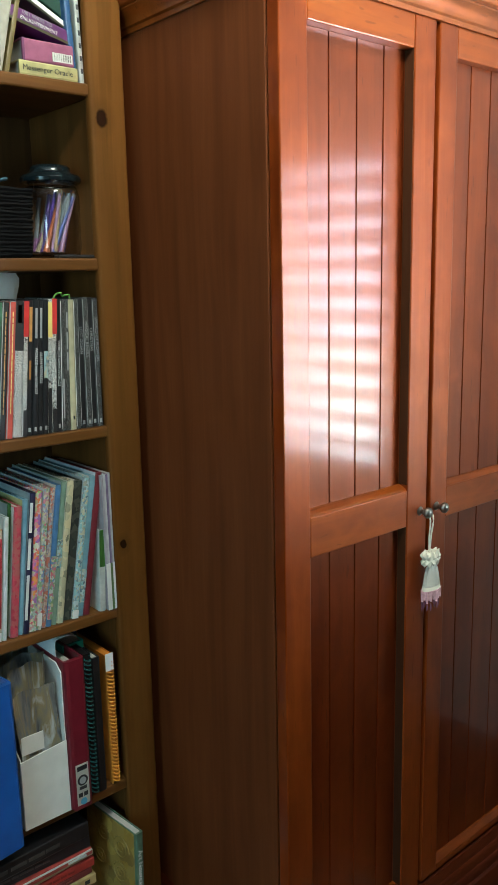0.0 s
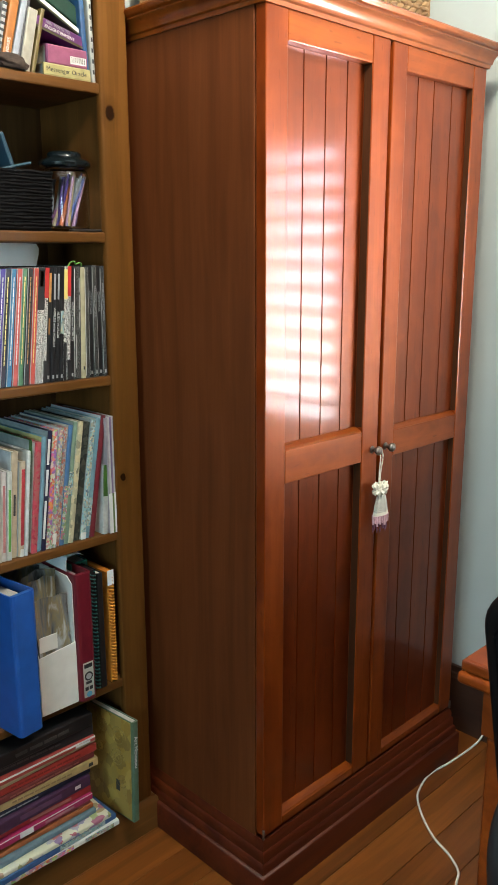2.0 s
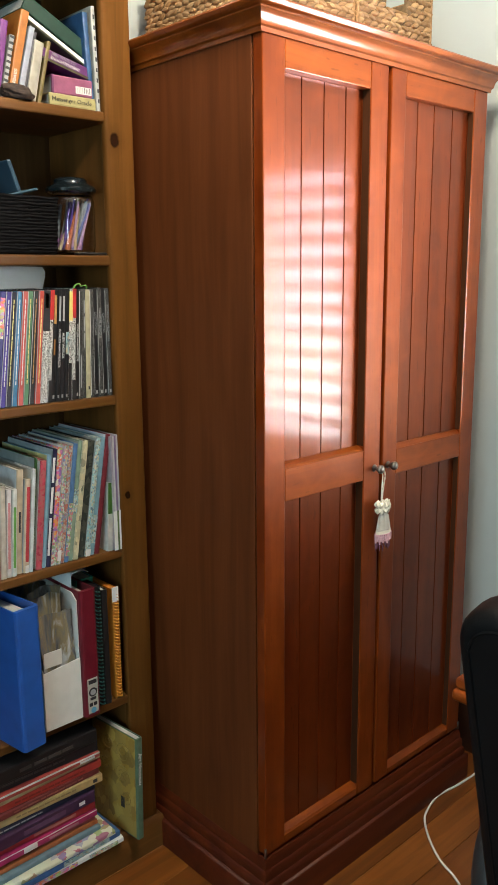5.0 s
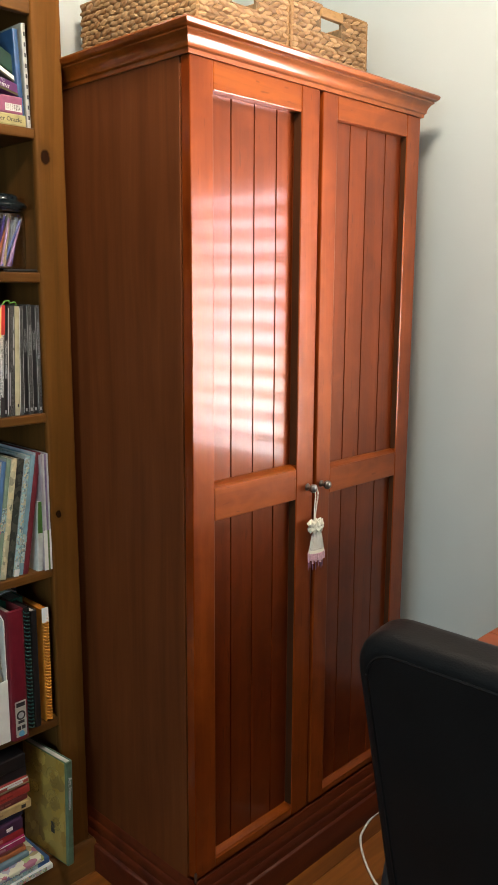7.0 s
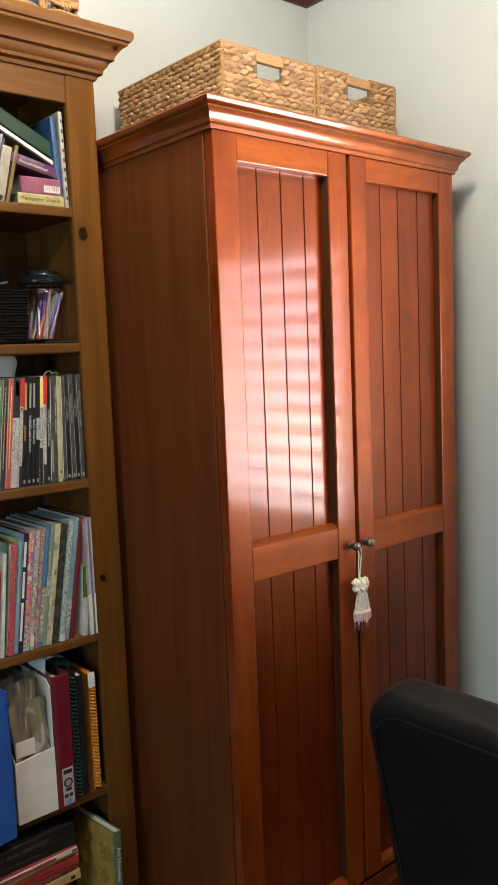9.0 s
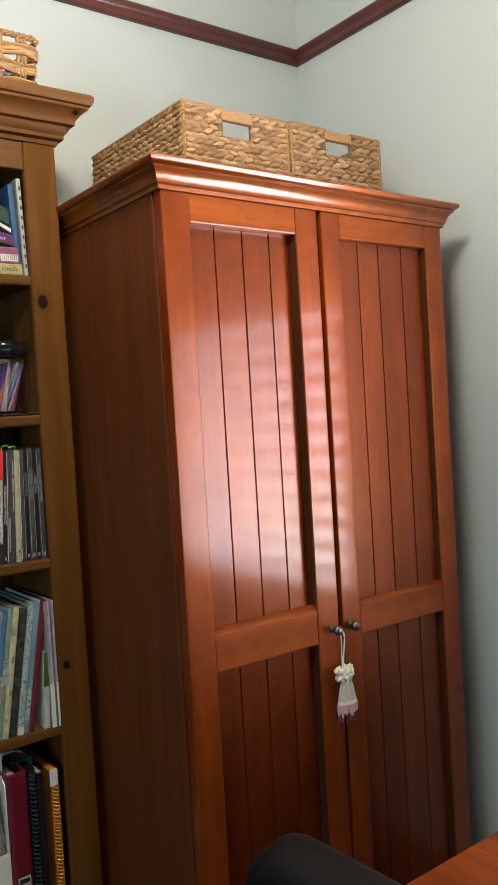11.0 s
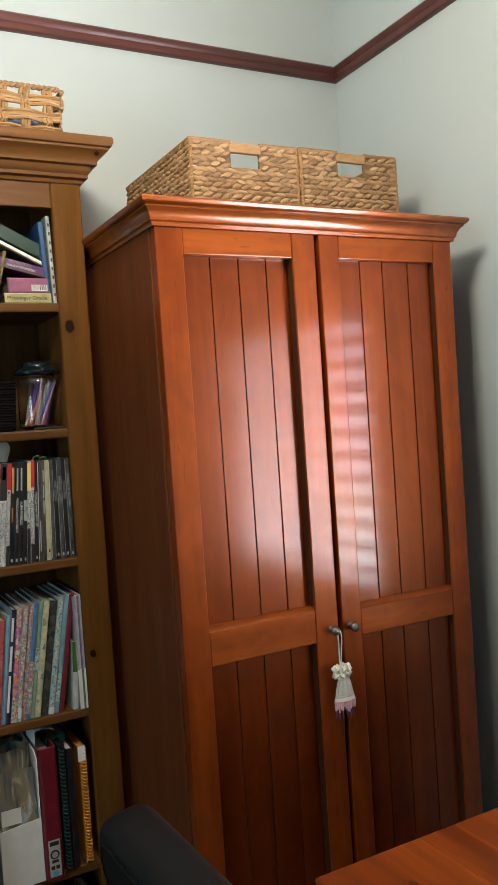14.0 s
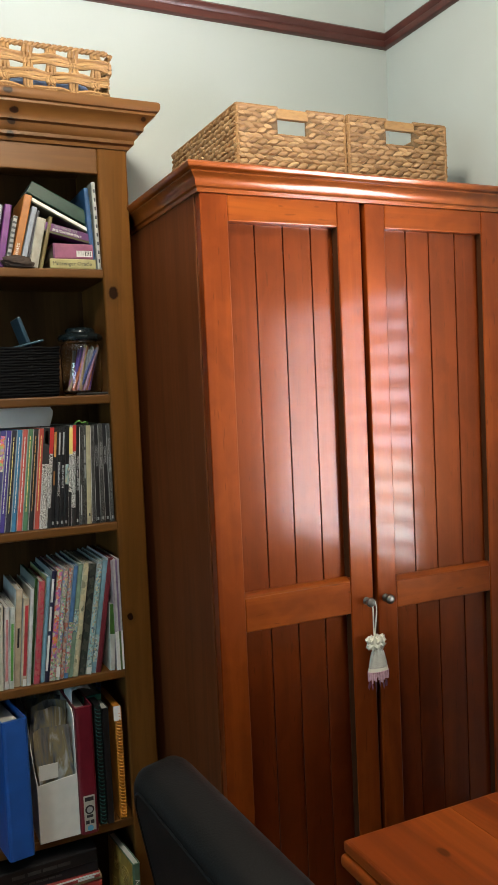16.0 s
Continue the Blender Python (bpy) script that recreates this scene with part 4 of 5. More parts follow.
row = [
    (0.013, 0.290, 0.22, 9.4, 0.001, cover((0.16, 0.02, 0.03)), "maroon hardback" + L.replace(" illustrated book", ""), (), None),
    (0.013, 0.285, 0.22, 9.6, 0.003, cover((0.20, 0.36, 0.44)), "pale blue" + L, ((0.1, 0.9, 0.1, 0.34, TEAL_ART),), None),
    (0.0125, 0.284, 0.22, 9.4, 0.0, TEAL_ART, "blue-white patterned" + L, ((0.0, 1.0, 0.0, 0.06, PRINT_W),), None),
    (0.019, 0.280, 0.22, 9.2, 0.004, NIGHT_ART, "black flower-printed" + L, (), None),
    (0.0135, 0.284, 0.22, 9.0, 0.0, SAND_ART, "sand-coloured leaf-printed" + L, (), None),
    (0.011, 0.284, 0.22, 8.8, 0.002, cover((0.22, 0.32, 0.24)), "grey-green" + L, ((0.0, 1.0, 0.4, 0.6, TEAL_ART),), None),
    (0.0105, 0.280, 0.22, 8.6, 0.001, cover((0.08, 0.18, 0.36)), "blue" + L, ((0.0, 1.0, 0.05, 0.5, FLORAL),), None),
    (0.010, 0.276, 0.22, 8.4, 0.003, BROWN_ART, "brown and grey" + L, (), None),
    (0.011, 0.277, 0.22, 8.0, 0.0, FLORAL, "floral" + L, ((0.1, 0.9, 0.03, 0.12, PRINT_W),), None),
    (0.0135, 0.274, 0.22, 7.6, 0.002, BRIGHT, "bright flowered" + L, ((0.0, 1.0, 0.0, 0.2, FLORAL),), None),
    (0.011, 0.274, 0.22, 7.4, 0.0, cover((0.016, 0.014, 0.05)), "navy" + L, ((0.0, 0.5, 0.1, 0.42, PRINT_W), (0.0, 0.5, 0.46, 0.68, PRINT_W), (0.0, 0.5, 0.72, 0.93, PRINT_W)), None),
    (0.010, 0.262, 0.22, 7.0, 0.004, cover((0.2, 0.38, 0.5)), "light blue" + L, (), None),
    (0.0155, 0.252, 0.21, 6.4, 0.0, RED_ART, "dark red patterned" + L, (), None),
    (0.006, 0.258, 0.21, 6.2, 0.012, cover((0.03, 0.09, 0.02)), "dark green" + L, (), None),
    (0.009, 0.236, 0.20, 5.6, 0.0, cover((0.55, 0.58, 0.58)), "white paperback leaning on the shelf", (), None),
    (0.0135, 0.215, 0.20, 5.2, 0.002, cover((0.52, 0.45, 0.33)), "cream paperback with a red title strip, leaning on the shelf", ((0.3, 0.85, 0.12, 0.92, cover((0.45, 0.04, 0.05))), (0.3, 0.9, 0.0, 0.08, PRINT_W)), None),
    (0.0155, 0.238, 0.20, 4.8, 0.008, cover((0.50, 0.42, 0.30)), "cream paperback leaning on the shelf", ((0.35, 0.65, 0.4, 0.6, PRINT_K),), None),
    (0.011, 0.198, 0.20, 4.2, 0.0, cover((0.58, 0.60, 0.56)), "white paperback with a green title strip on the shelf", ((0.2, 0.7, 0.1, 0.8, cover((0.12, 0.36, 0.06))),), None),
    (0.012, 0.200, 0.20, 3.8, 0.002, cover((0.60, 0.57, 0.55)), "white paperback with a pink title strip on the shelf", ((0.25, 0.7, 0.1, 0.85, cover((0.5, 0.2, 0.2))),), None),
    (0.013, 0.21, 0.20, 3.0, 0.0, cover((0.5, 0.46, 0.38)), "cream paperback on the shelf", (), None),
    (0.02, 0.22, 0.20, 2.0, 0.0, cover((0.3, 0.1, 0.08)), "brown-red hardback on the shelf", (), None),
]
lay_row(0.754, 0.853, BY + 0.012, row, "books on the fourth shelf", [cover(c) for c in ((0.46, 0.52, 0.56), (0.50, 0.52, 0.50), (0.30, 0.36, 0.38), (0.42, 0.44, 0.20), (0.55, 0.56, 0.53), (0.26, 0.30, 0.30), (0.50, 0.50, 0.46), (0.36, 0.40, 0.44))])
make_book(pose(0.7895, BY + 0.008, 0.8536, 0, 3.0, 0), 0.014, 0.17, 0.2, cover((0.5, 0.52, 0.5)), "small white and green book between taller ones", PAGES, ((0.0, 1.0, 0.55, 1.0, cover((0.05, 0.14, 0.02))),))

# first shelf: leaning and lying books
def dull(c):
    """A printed cover darkened to stand for the shade on the top shelf."""
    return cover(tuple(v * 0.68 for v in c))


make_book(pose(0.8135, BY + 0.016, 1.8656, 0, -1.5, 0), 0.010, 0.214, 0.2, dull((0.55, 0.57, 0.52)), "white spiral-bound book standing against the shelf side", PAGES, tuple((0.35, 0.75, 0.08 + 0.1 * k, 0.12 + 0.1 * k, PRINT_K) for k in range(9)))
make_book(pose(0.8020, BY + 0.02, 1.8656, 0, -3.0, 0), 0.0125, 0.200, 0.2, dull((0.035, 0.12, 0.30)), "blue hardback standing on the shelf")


def lying(x1_, yb, zb, wide, th, deep, mat, label, pages=PAGES, tilt=0.0, bars=(), words=None, turn=0.0, group=""):
    """A book lying flat, spine out: x1_ is the right end of its spine, zb its underside."""
    m = pose(x1_, yb, zb, 0, tilt, turn) @ pose(0, 0, th, 0, -90, 0)
    b = make_book(m, th, wide, deep, mat, label, pages, bars, None, group)
    if words:
        text, size, along, tm = words
        lettering(text, size, pose(-th / 2, -0.0007, wide * along) @ pose(0, 0, 0, 0, 90, 0) @ pose(0, 0, 0, 90, 0, 0), tm, b.children[0])
    return b


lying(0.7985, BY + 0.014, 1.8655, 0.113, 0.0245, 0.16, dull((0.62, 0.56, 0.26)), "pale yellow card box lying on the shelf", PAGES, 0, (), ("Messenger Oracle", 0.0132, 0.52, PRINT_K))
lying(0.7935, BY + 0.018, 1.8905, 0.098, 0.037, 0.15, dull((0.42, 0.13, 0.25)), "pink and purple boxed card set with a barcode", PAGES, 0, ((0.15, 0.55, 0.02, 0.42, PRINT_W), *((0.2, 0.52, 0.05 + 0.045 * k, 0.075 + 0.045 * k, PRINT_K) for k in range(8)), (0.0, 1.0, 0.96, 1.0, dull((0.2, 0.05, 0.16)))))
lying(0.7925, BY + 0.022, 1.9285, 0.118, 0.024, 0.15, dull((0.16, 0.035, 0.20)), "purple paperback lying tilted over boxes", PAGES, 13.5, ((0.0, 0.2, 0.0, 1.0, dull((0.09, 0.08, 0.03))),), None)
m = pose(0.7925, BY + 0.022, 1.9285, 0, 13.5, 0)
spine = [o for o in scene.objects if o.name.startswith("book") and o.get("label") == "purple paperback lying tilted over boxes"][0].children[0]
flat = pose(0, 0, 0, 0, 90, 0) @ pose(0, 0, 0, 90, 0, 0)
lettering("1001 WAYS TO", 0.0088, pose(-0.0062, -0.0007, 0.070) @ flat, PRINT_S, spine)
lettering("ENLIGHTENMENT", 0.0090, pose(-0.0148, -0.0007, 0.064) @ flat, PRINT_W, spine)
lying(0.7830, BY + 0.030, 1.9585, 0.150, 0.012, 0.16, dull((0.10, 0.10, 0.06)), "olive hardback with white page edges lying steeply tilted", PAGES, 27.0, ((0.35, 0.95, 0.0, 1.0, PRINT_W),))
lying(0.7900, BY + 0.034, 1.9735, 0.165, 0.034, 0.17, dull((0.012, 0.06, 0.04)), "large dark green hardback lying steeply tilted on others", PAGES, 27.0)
S = " leaning on its neighbour on the top shelf"
for x_, th, h, lean, c, label, bars, words, back in (
        (0.6690, 0.009, 0.128, 14, (0.20, 0.15, 0.045), "olive paperback" + S, (), None, 0.0),
        (0.6570, 0.022, 0.122, 13, (0.52, 0.50, 0.42), "cream boxed book" + S, (), None, 0.0),
        (0.6340, 0.007, 0.143, 15, (0.06, 0.06, 0.08), "dark paperback" + S, (), None, 0.004),
        (0.6260, 0.013, 0.150, 15, (0.42, 0.47, 0.56), "pale blue-white paperback" + S, (), None, 0.0),
        (0.6110, 0.019, 0.178, 14, (0.56, 0.20, 0.035), "orange paperback" + S, (), ("savor", 0.0145, 0.24, PRINT_W), 0.0),
        (0.5890, 0.010, 0.125, 13, (0.5, 0.5, 0.48), "white wire-bound notebook" + S, tuple((0.0, 1.0, 0.05 + 0.1 * k, 0.09 + 0.1 * k, PRINT_K) for k in range(10)), None, 0.0),
        (0.5770, 0.017, 0.150, 11, (0.20, 0.035, 0.24), "purple paperback" + S, (), None, 0.0),
        (0.5580, 0.012, 0.150, 10, (0.42, 0.44, 0.46), "silver-grey paperback" + S, (), None, 0.002),
        (0.5440, 0.012, 0.150, 9, (0.50, 0.50, 0.46), "white paperback" + S, ((0.0, 0.3, 0.0, 1.0, PRINT_K),), None, 0.0)):
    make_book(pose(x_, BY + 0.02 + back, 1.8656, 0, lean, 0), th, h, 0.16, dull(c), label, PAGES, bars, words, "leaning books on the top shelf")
bm = bmesh.new()
bmesh.ops.create_icosphere(bm, subdivisions=4, radius=0.03)
for v in bm.verts:
    n = noise.noise(v.co * 45) * 0.35 + noise.noise(v.co * 120) * 0.18
    v.co = Vector((v.co.x * 1.25 * (1 + n), v.co.y * 0.6 * (1 + n), max(-0.012, v.co.z * 0.5 * (1 + n))))
rock = tagged(part("rock", bm, plain("rough_brown_stone", (0.035, 0.022, 0.016), 0.9, vary=0.4, scale=120), smooth=True), "rough dark brown stone lying in front of the books", "stone")
rock.matrix_world = pose(0.612, BY + 0.012, 1.8778)

# second shelf: dark basket and jar of pens
def make_dark_basket():
    b = thing("woven_tray", (0.6, 1.45, 1.5556), "black woven rectangular basket on the shelf", "basket")
    mat = plain("black_rope", (0.0025, 0.0025, 0.003), 0.85, vary=0.3, scale=100)
    mat.node_tree.nodes["Principled BSDF"].inputs["Specular IOR Level"].default_value = 0.12
    x0_, x1_, ya, yb, z = 0.44, 0.690, BY + 0.03, BY + 0.21, 1.5556
    for k in range(18):
        r = 0.0042
        zz = z + 0.006 + k * 0.0066
        g = 0.0003 * k + 0.0012 * (k % 2)
        loop = [(x0_ - g, ya - g, zz), (x1_ + g, ya - g, zz), (x1_ + g, yb + g, zz), (x0_ - g, yb + g, zz), (x0_ - g, ya - g, zz)]
        pts = []
        for p, q in zip(loop, loop[1:]):
            for i in range(12):
                t = i / 12
                pts.append((p[0] + (q[0] - p[0]) * t, p[1] + (q[1] - p[1]) * t, zz + 0.0012 * math.sin(i * 1.9 + k * 2)))
        pts.append(pts[0])
        part("coil", tube(pts, r, 6), mat, b, smooth=True)
    part("bottom", box(x0_, x1_, ya, yb, z, z + 0.005), mat, b)
    return b


make_dark_basket()
f = tagged(part("plastic_folder", box(0, 0.010, 0, 0.10, 0, 0.20, 0.003, seg=2), plain("dull_blue_plastic", (0.03, 0.065, 0.10), 0.3)), "dull blue plastic folder leaning in the black basket", "folder")
f.matrix_world = pose(0.672, BY + 0.07, 1.563, 0, -19, 0)
f2 = tagged(part("plastic_tray", box(0, 0.085, 0, 0.1, 0, 0.006, 0.002), plain("smoky_blue_plastic", (0.05, 0.09, 0.12), 0.25)), "flat smoky blue plastic case in the black basket", "case")
f2.matrix_world = pose(0.585, BY + 0.05, 1.672, 0, -14, 0)


def make_jar():
    cx, cy, z = 0.764, BY + 0.078, 1.5556
    j = thing("pen_jar", (cx, cy, z), "clear glass jar with a dark lid, full of coloured pens", "jar")
    g = Mat("clear_glass", 0.03)
    g.b.inputs["Transmission Weight"].default_value = 1.0
    g.b.inputs["IOR"].default_value = 1.45
    g.colour((0.9, 0.94, 0.94))
    prof = [(0.0, 0.0), (0.041, 0.0), (0.048, 0.004), (0.051, 0.02), (0.052, 0.115), (0.048, 0.130), (0.040, 0.136), (0.0385, 0.136), (0.0465, 0.128), (0.0502, 0.114), (0.0492, 0.02), (0.046, 0.008), (0.0, 0.006)]
    bm = lathe([(max(r, 0.0005), zz) for r, zz in prof], 28, pose(cx, cy, z))
    gl = part("glass_body", bm, g.m, j, "clear glass", smooth=True)
    gl.visible_shadow = False
    lid = [(0.040, 0.1365), (0.050, 0.137), (0.056, 0.140), (0.057, 0.146), (0.053, 0.152), (0.040, 0.156), (0.037, 0.160), (0.037, 0.166), (0.033, 0.170), (0.012, 0.172)]
    part("lid", lathe(lid, 28, pose(cx, cy, z)), plain("dark_teal_lid", (0.006, 0.010, 0.012), 0.15), j, "dark glossy lid", smooth=True)
    rr = random.Random(8)
    hues = ((0.35, 0.15, 0.05), (0.10, 0.05, 0.35), (0.45, 0.06, 0.04), (0.62, 0.18, 0.06), (0.3, 0.12, 0.35), (0.5, 0.45, 0.3), (0.25, 0.30, 0.32), (0.06, 0.10, 0.4), (0.45, 0.1, 0.25), (0.5, 0.3, 0.5), (0.12, 0.12, 0.13), (0.55, 0.4, 0.2))
    for k in range(34):
        a, b_ = rr.uniform(0, 2 * math.pi), rr.uniform(0.005, 0.046)
        foot = Vector((cx - 0.012 + b_ * math.cos(a) * 0.6, cy + b_ * math.sin(a) * 0.75, z + 0.012))
        top = foot + Vector((rr.uniform(0.020, 0.058), rr.uniform(-0.012, 0.012), rr.uniform(0.100, 0.116)))
        off = Vector((top.x - cx, top.y - cy, 0))
        if off.length > 0.042:
            top -= off * (1 - 0.042 / off.length)
        c = tuple(v * 0.55 for v in hues[k % len(hues)])
        r = rr.choice((0.0031, 0.0037, 0.0043))
        pen = thing("pen", foot, "slim coloured pen standing in the glass jar", "pen", "pens in the jar")
        mid = foot.lerp(top, rr.uniform(0.25, 0.4))
        part("barrel", tube([mid, top], r, 8), cover((0.15, 0.17, 0.19)) if k % 2 == 0 else cover(c), pen, smooth=True)
        part("cap", tube([foot, mid], r * 1.12, 8), cover(c), pen, smooth=True)
    return j


make_jar()
tagged(part("pocket_case", box(0.735, 0.812, BY + 0.012, BY + 0.03, 1.5556, 1.5616, 0.002), black_plastic), "thin black case lying on the shelf", "case")
bm = bmesh.new()
cols = [(0.520, 1.531), (0.560, 1.531), (0.610, 1.531), (0.650, 1.531), (0.676, 1.530), (0.682, 1.520), (0.681, 1.508), (0.675, 1.494), (0.668, 1.484)]
for (xa, zc), (xb, zd) in zip(cols, cols[1:]):
    bm.faces.new([bm.verts.new(p) for p in ((xa, BY + 0.075 - 0.04 * (xa - 0.52), zc), (xb, BY + 0.075 - 0.04 * (xb - 0.52), zd), (min(xb, 0.668), BY + 0.065, 1.4835), (min(xa, 0.667), BY + 0.065, 1.4835))])
bmesh.ops.remove_doubles(bm, verts=bm.verts, dist=0.0001)
bmesh.ops.solidify(bm, geom=bm.faces, thickness=0.0006)
tagged(part("paper_sheet", bm, plain("white_paper", (0.62, 0.63, 0.63), 0.8, vary=0.04), smooth=True), "white paper sheet standing on edge on the book tops", "paper")
tagged(part("bookmark", tube(curve_points([(0.722, BY + 0.02, 1.481), (0.728, BY + 0.018, 1.490), (0.735, BY + 0.012, 1.492), (0.742, BY + 0.02, 1.487), (0.752, BY + 0.015, 1.489), (0.757, BY + 0.02, 1.482)], 6), 0.0018, 6), plain("green_ribbon", (0.10, 0.24, 0.04), 0.7), smooth=True), "green ribbon bookmark lying on the books", "bookmark")

# fifth shelf: files
Z5 = 0.4625
blue_vinyl = plain("blue_vinyl", (0.016, 0.082, 0.34), 0.38, vary=0.15, scale=18)


def make_binder(x1_, yb, z, th, h, d, mat, label, open_top=True):
    b = thing("ring_binder", (x1_, yb, z), label, "binder")
    r = 0.008
    poly = [(-th, d), (-th, r), (-th + r * 0.3, r * 0.3), (-th + r, 0), (-r, 0), (-r * 0.3, r * 0.3), (0, r), (0, d), (-0.003, d), (-0.003, r + 0.003), (-th + 0.003, r + 0.003), (-th + 0.003, d)]
    c = part("cover", prism(poly, 0, h), mat, b, local=True)
    part("papers", box(-th + 0.008, -0.010, 0.03, d - 0.01, 0.004, h - 0.018), PAGES, b, local=True)
    part("mechanism", box(-th * 0.7, -th * 0.3, 0.012, 0.02, h * 0.3, h * 0.7), pewter, b, local=True)
    return b, c


b, c = make_binder(0.5565, BY - 0.046, Z5, 0.062, 0.335, 0.27, blue_vinyl, "bright blue ring binder standing out over the shelf edge")
b.matrix_world = pose(0.5565, BY - 0.046, Z5, 0, 0, 8)
b, c = make_binder(0.7185, BY - 0.020, Z5, 0.044, 0.322, 0.28, plain("maroon_vinyl", (0.13, 0.008, 0.018), 0.4), "maroon lever-arch file with a printed label on its spine")
part("label", box(-0.036, -0.008, -0.0007, 0.0004, 0.008, 0.098), plain("silver_label", (0.42, 0.42, 0.36), 0.4), c, "silver-grey printed label", local=True)
for x0_, x1_, za, zb in ((-0.033, -0.011, 0.084, 0.094), (-0.030, -0.014, 0.042, 0.049), (-0.033, -0.024, 0.026, 0.035), (-0.021, -0.012, 0.026, 0.035)):
    part("print", box(x0_, x1_, -0.0013, -0.0007, za, zb), PRINT_K, c, local=True)
part("print", lathe([(0.0115, 0), (0.0115, 0.0006)], 20, pose(-0.022, -0.0007, 0.062, 90, 0, 0)), PRINT_K, c, local=True)
part("print", lathe([(0.0075, 0), (0.0075, 0.0011)], 20, pose(-0.022, -0.0007, 0.062, 90, 0, 0)), PRINT_S, c, local=True)
part("print", lathe([(0.0075, 0), (0.0075, 0.0006)], 16, pose(-0.022, -0.0007, 0.015, 90, 0, 0)), cover((0.1, 0.35, 0.55)), c, local=True)


def make_magazine_file():
    x0_, x1_, yb, d, z = 0.574, 0.673, BY - 0.010, 0.25, Z5
    b = thing("magazine_file", (x0_, yb, z), "white cardboard magazine file holding plastic sleeves", "magazine file")
    card = plain("white_card", (0.66, 0.66, 0.62), 0.7, vary=0.05)
    t = 0.0025
    bm = prism([(0, 0), (x1_ - x0_, 0), (x1_ - x0_, t), (0, t)], 0, 0.15)
    for v in bm.verts:
        if v.co.z > 0.1:
            v.co.z = 0.146 + 0.010 * v.co.x / (x1_ - x0_)
    bmesh.ops.bevel(bm, geom=list(bm.edges), offset=0.0005, segments=1, affect="EDGES")
    part("front_panel", bm, card, b, local=True)
    for xx in (0.0, x1_ - x0_ - t):
        bm = bmesh.new()
        pts = [(0, 0), (0, 0.15), (0.05, 0.19), (0.11, 0.29), (d, 0.305), (d, 0)] if xx == 0.0 else [(0, 0), (0, 0.30), (0.02, 0.315), (d, 0.315), (d, 0)]
        a = [bm.verts.new((xx, y + t, zz)) for y, zz in pts]
        e = [bm.verts.new((xx + t, y + t, zz)) for y, zz in pts]
        for i in range(len(pts)):
            k = (i + 1) % len(pts)
            bm.faces.new((a[i], a[k], e[k], e[i]))
        bm.faces.new(a)
        bm.faces.new(e)
        part("side_panel", bm, card, b, local=True)
    part("back_panel", box(t, x1_ - x0_ - t, d, d + t, 0, 0.3), card, b, local=True)
    film = Mat("cloudy_plastic_film", 0.18)
    n = film.add("TexNoise", {"Vector": film.coords((40, 40, 9)), "Scale": 1.0, "Detail": 4.0, "Distortion": 1.0}).outputs["Fac"]
    film.colour(film.ramp(n, (0.30, (0.05, 0.052, 0.054)), (0.44, (0.16, 0.165, 0.165)), (0.58, (0.25, 0.21, 0.12)), (0.70, (0.48, 0.51, 0.52))))
    film.bump(n, 0.6, 0.006)
    for k in range(6):
        bm = bmesh.new()
        bmesh.ops.create_grid(bm, x_segments=10, y_segments=16, size=0.5)
        for v in bm.verts:
            u, w = v.co.x, v.co.y + 0.5
            hgt = 0.30 + 0.012 * (k % 3) - 0.02 * (k == 0)
            v.co = Vector((0.050 + u * 0.090 * (1 - 0.25 * w * (k % 2)) + 0.006 * math.sin(w * 5 + k), 0.012 + 0.032 * k + 0.006 * math.sin(u * 9 + k * 2 + w * 4) + 0.012 * w * math.sin(k * 1.7), 0.004 + w * hgt - 0.03 * u * u * w))
        bmesh.ops.solidify(bm, geom=bm.faces, thickness=0.0012)
        s = tagged(part("plastic_sleeve", bm, film.m, smooth=True), "crumpled clear plastic sleeve with papers in a white file", "sleeve", "sleeves in the magazine file")
        s.matrix_world = pose(x0_, yb, z)
    lab = part("card_slip", box(0.008, 0.054, 0.006, 0.008, 0.155, 0.192), card, b, "small white card slip", local=True)
    return b


make_magazine_file()


def make_spiral_book(x1_, yb, z, th, h, d, mat, ring, label, step):
    b = thing("spiral_notebook", (x1_, yb, z), label, "notebook")
    part("cover", box(-th, -th + 0.0012, 0.006, d, 0, h), mat, b, local=True)
    part("cover", box(-0.0012, 0, 0.006, d, 0, h), mat, b, local=True)
    part("page_block", box(-th + 0.0014, -0.0014, 0.009, d - 0.002, 0.002, h - 0.002), mat, b, local=True)
    pts = []
    turns = int(h / step)
    ring_r = step * (0.22 if mat is orange_card else 0.14)
    for i in range(turns * 8 + 1):
        a = 2 * math.pi * i / 8
        pts.append((-th / 2 + th * 0.42 * math.cos(a), 0.006 - 0.007 * math.sin(a), 0.006 + (h - 0.012) * i / (turns * 8)))
    part("spiral", tube(pts, ring_r, 5), ring, b, smooth=True, local=True)
    return b


orange_card = plain("orange_card", (0.62, 0.24, 0.03), 0.5)
make_spiral_book(0.7435, BY - 0.004, Z5, 0.016, 0.315, 0.22, BLACK, plain("teal_plastic", (0.01, 0.10, 0.10), 0.3), "black notebook with a teal plastic spiral", 0.010)
make_book(pose(0.7640, BY + 0.002, Z5, 0, 0, 0), 0.017, 0.30, 0.22, BLACK, "black hardback standing between notebooks")
make_spiral_book(0.7985, BY + 0.002, Z5, 0.017, 0.292, 0.22, orange_card, plain("orange_plastic", (0.66, 0.27, 0.03), 0.3), "orange notebook with a plastic comb spine", 0.0085)
tagged(part("paper_slip", box(0.776, 0.794, BY + 0.0, BY + 0.0012, Z5 + 0.262, Z5 + 0.300), white_cloth), "white paper slip sticking out of a notebook", "paper")
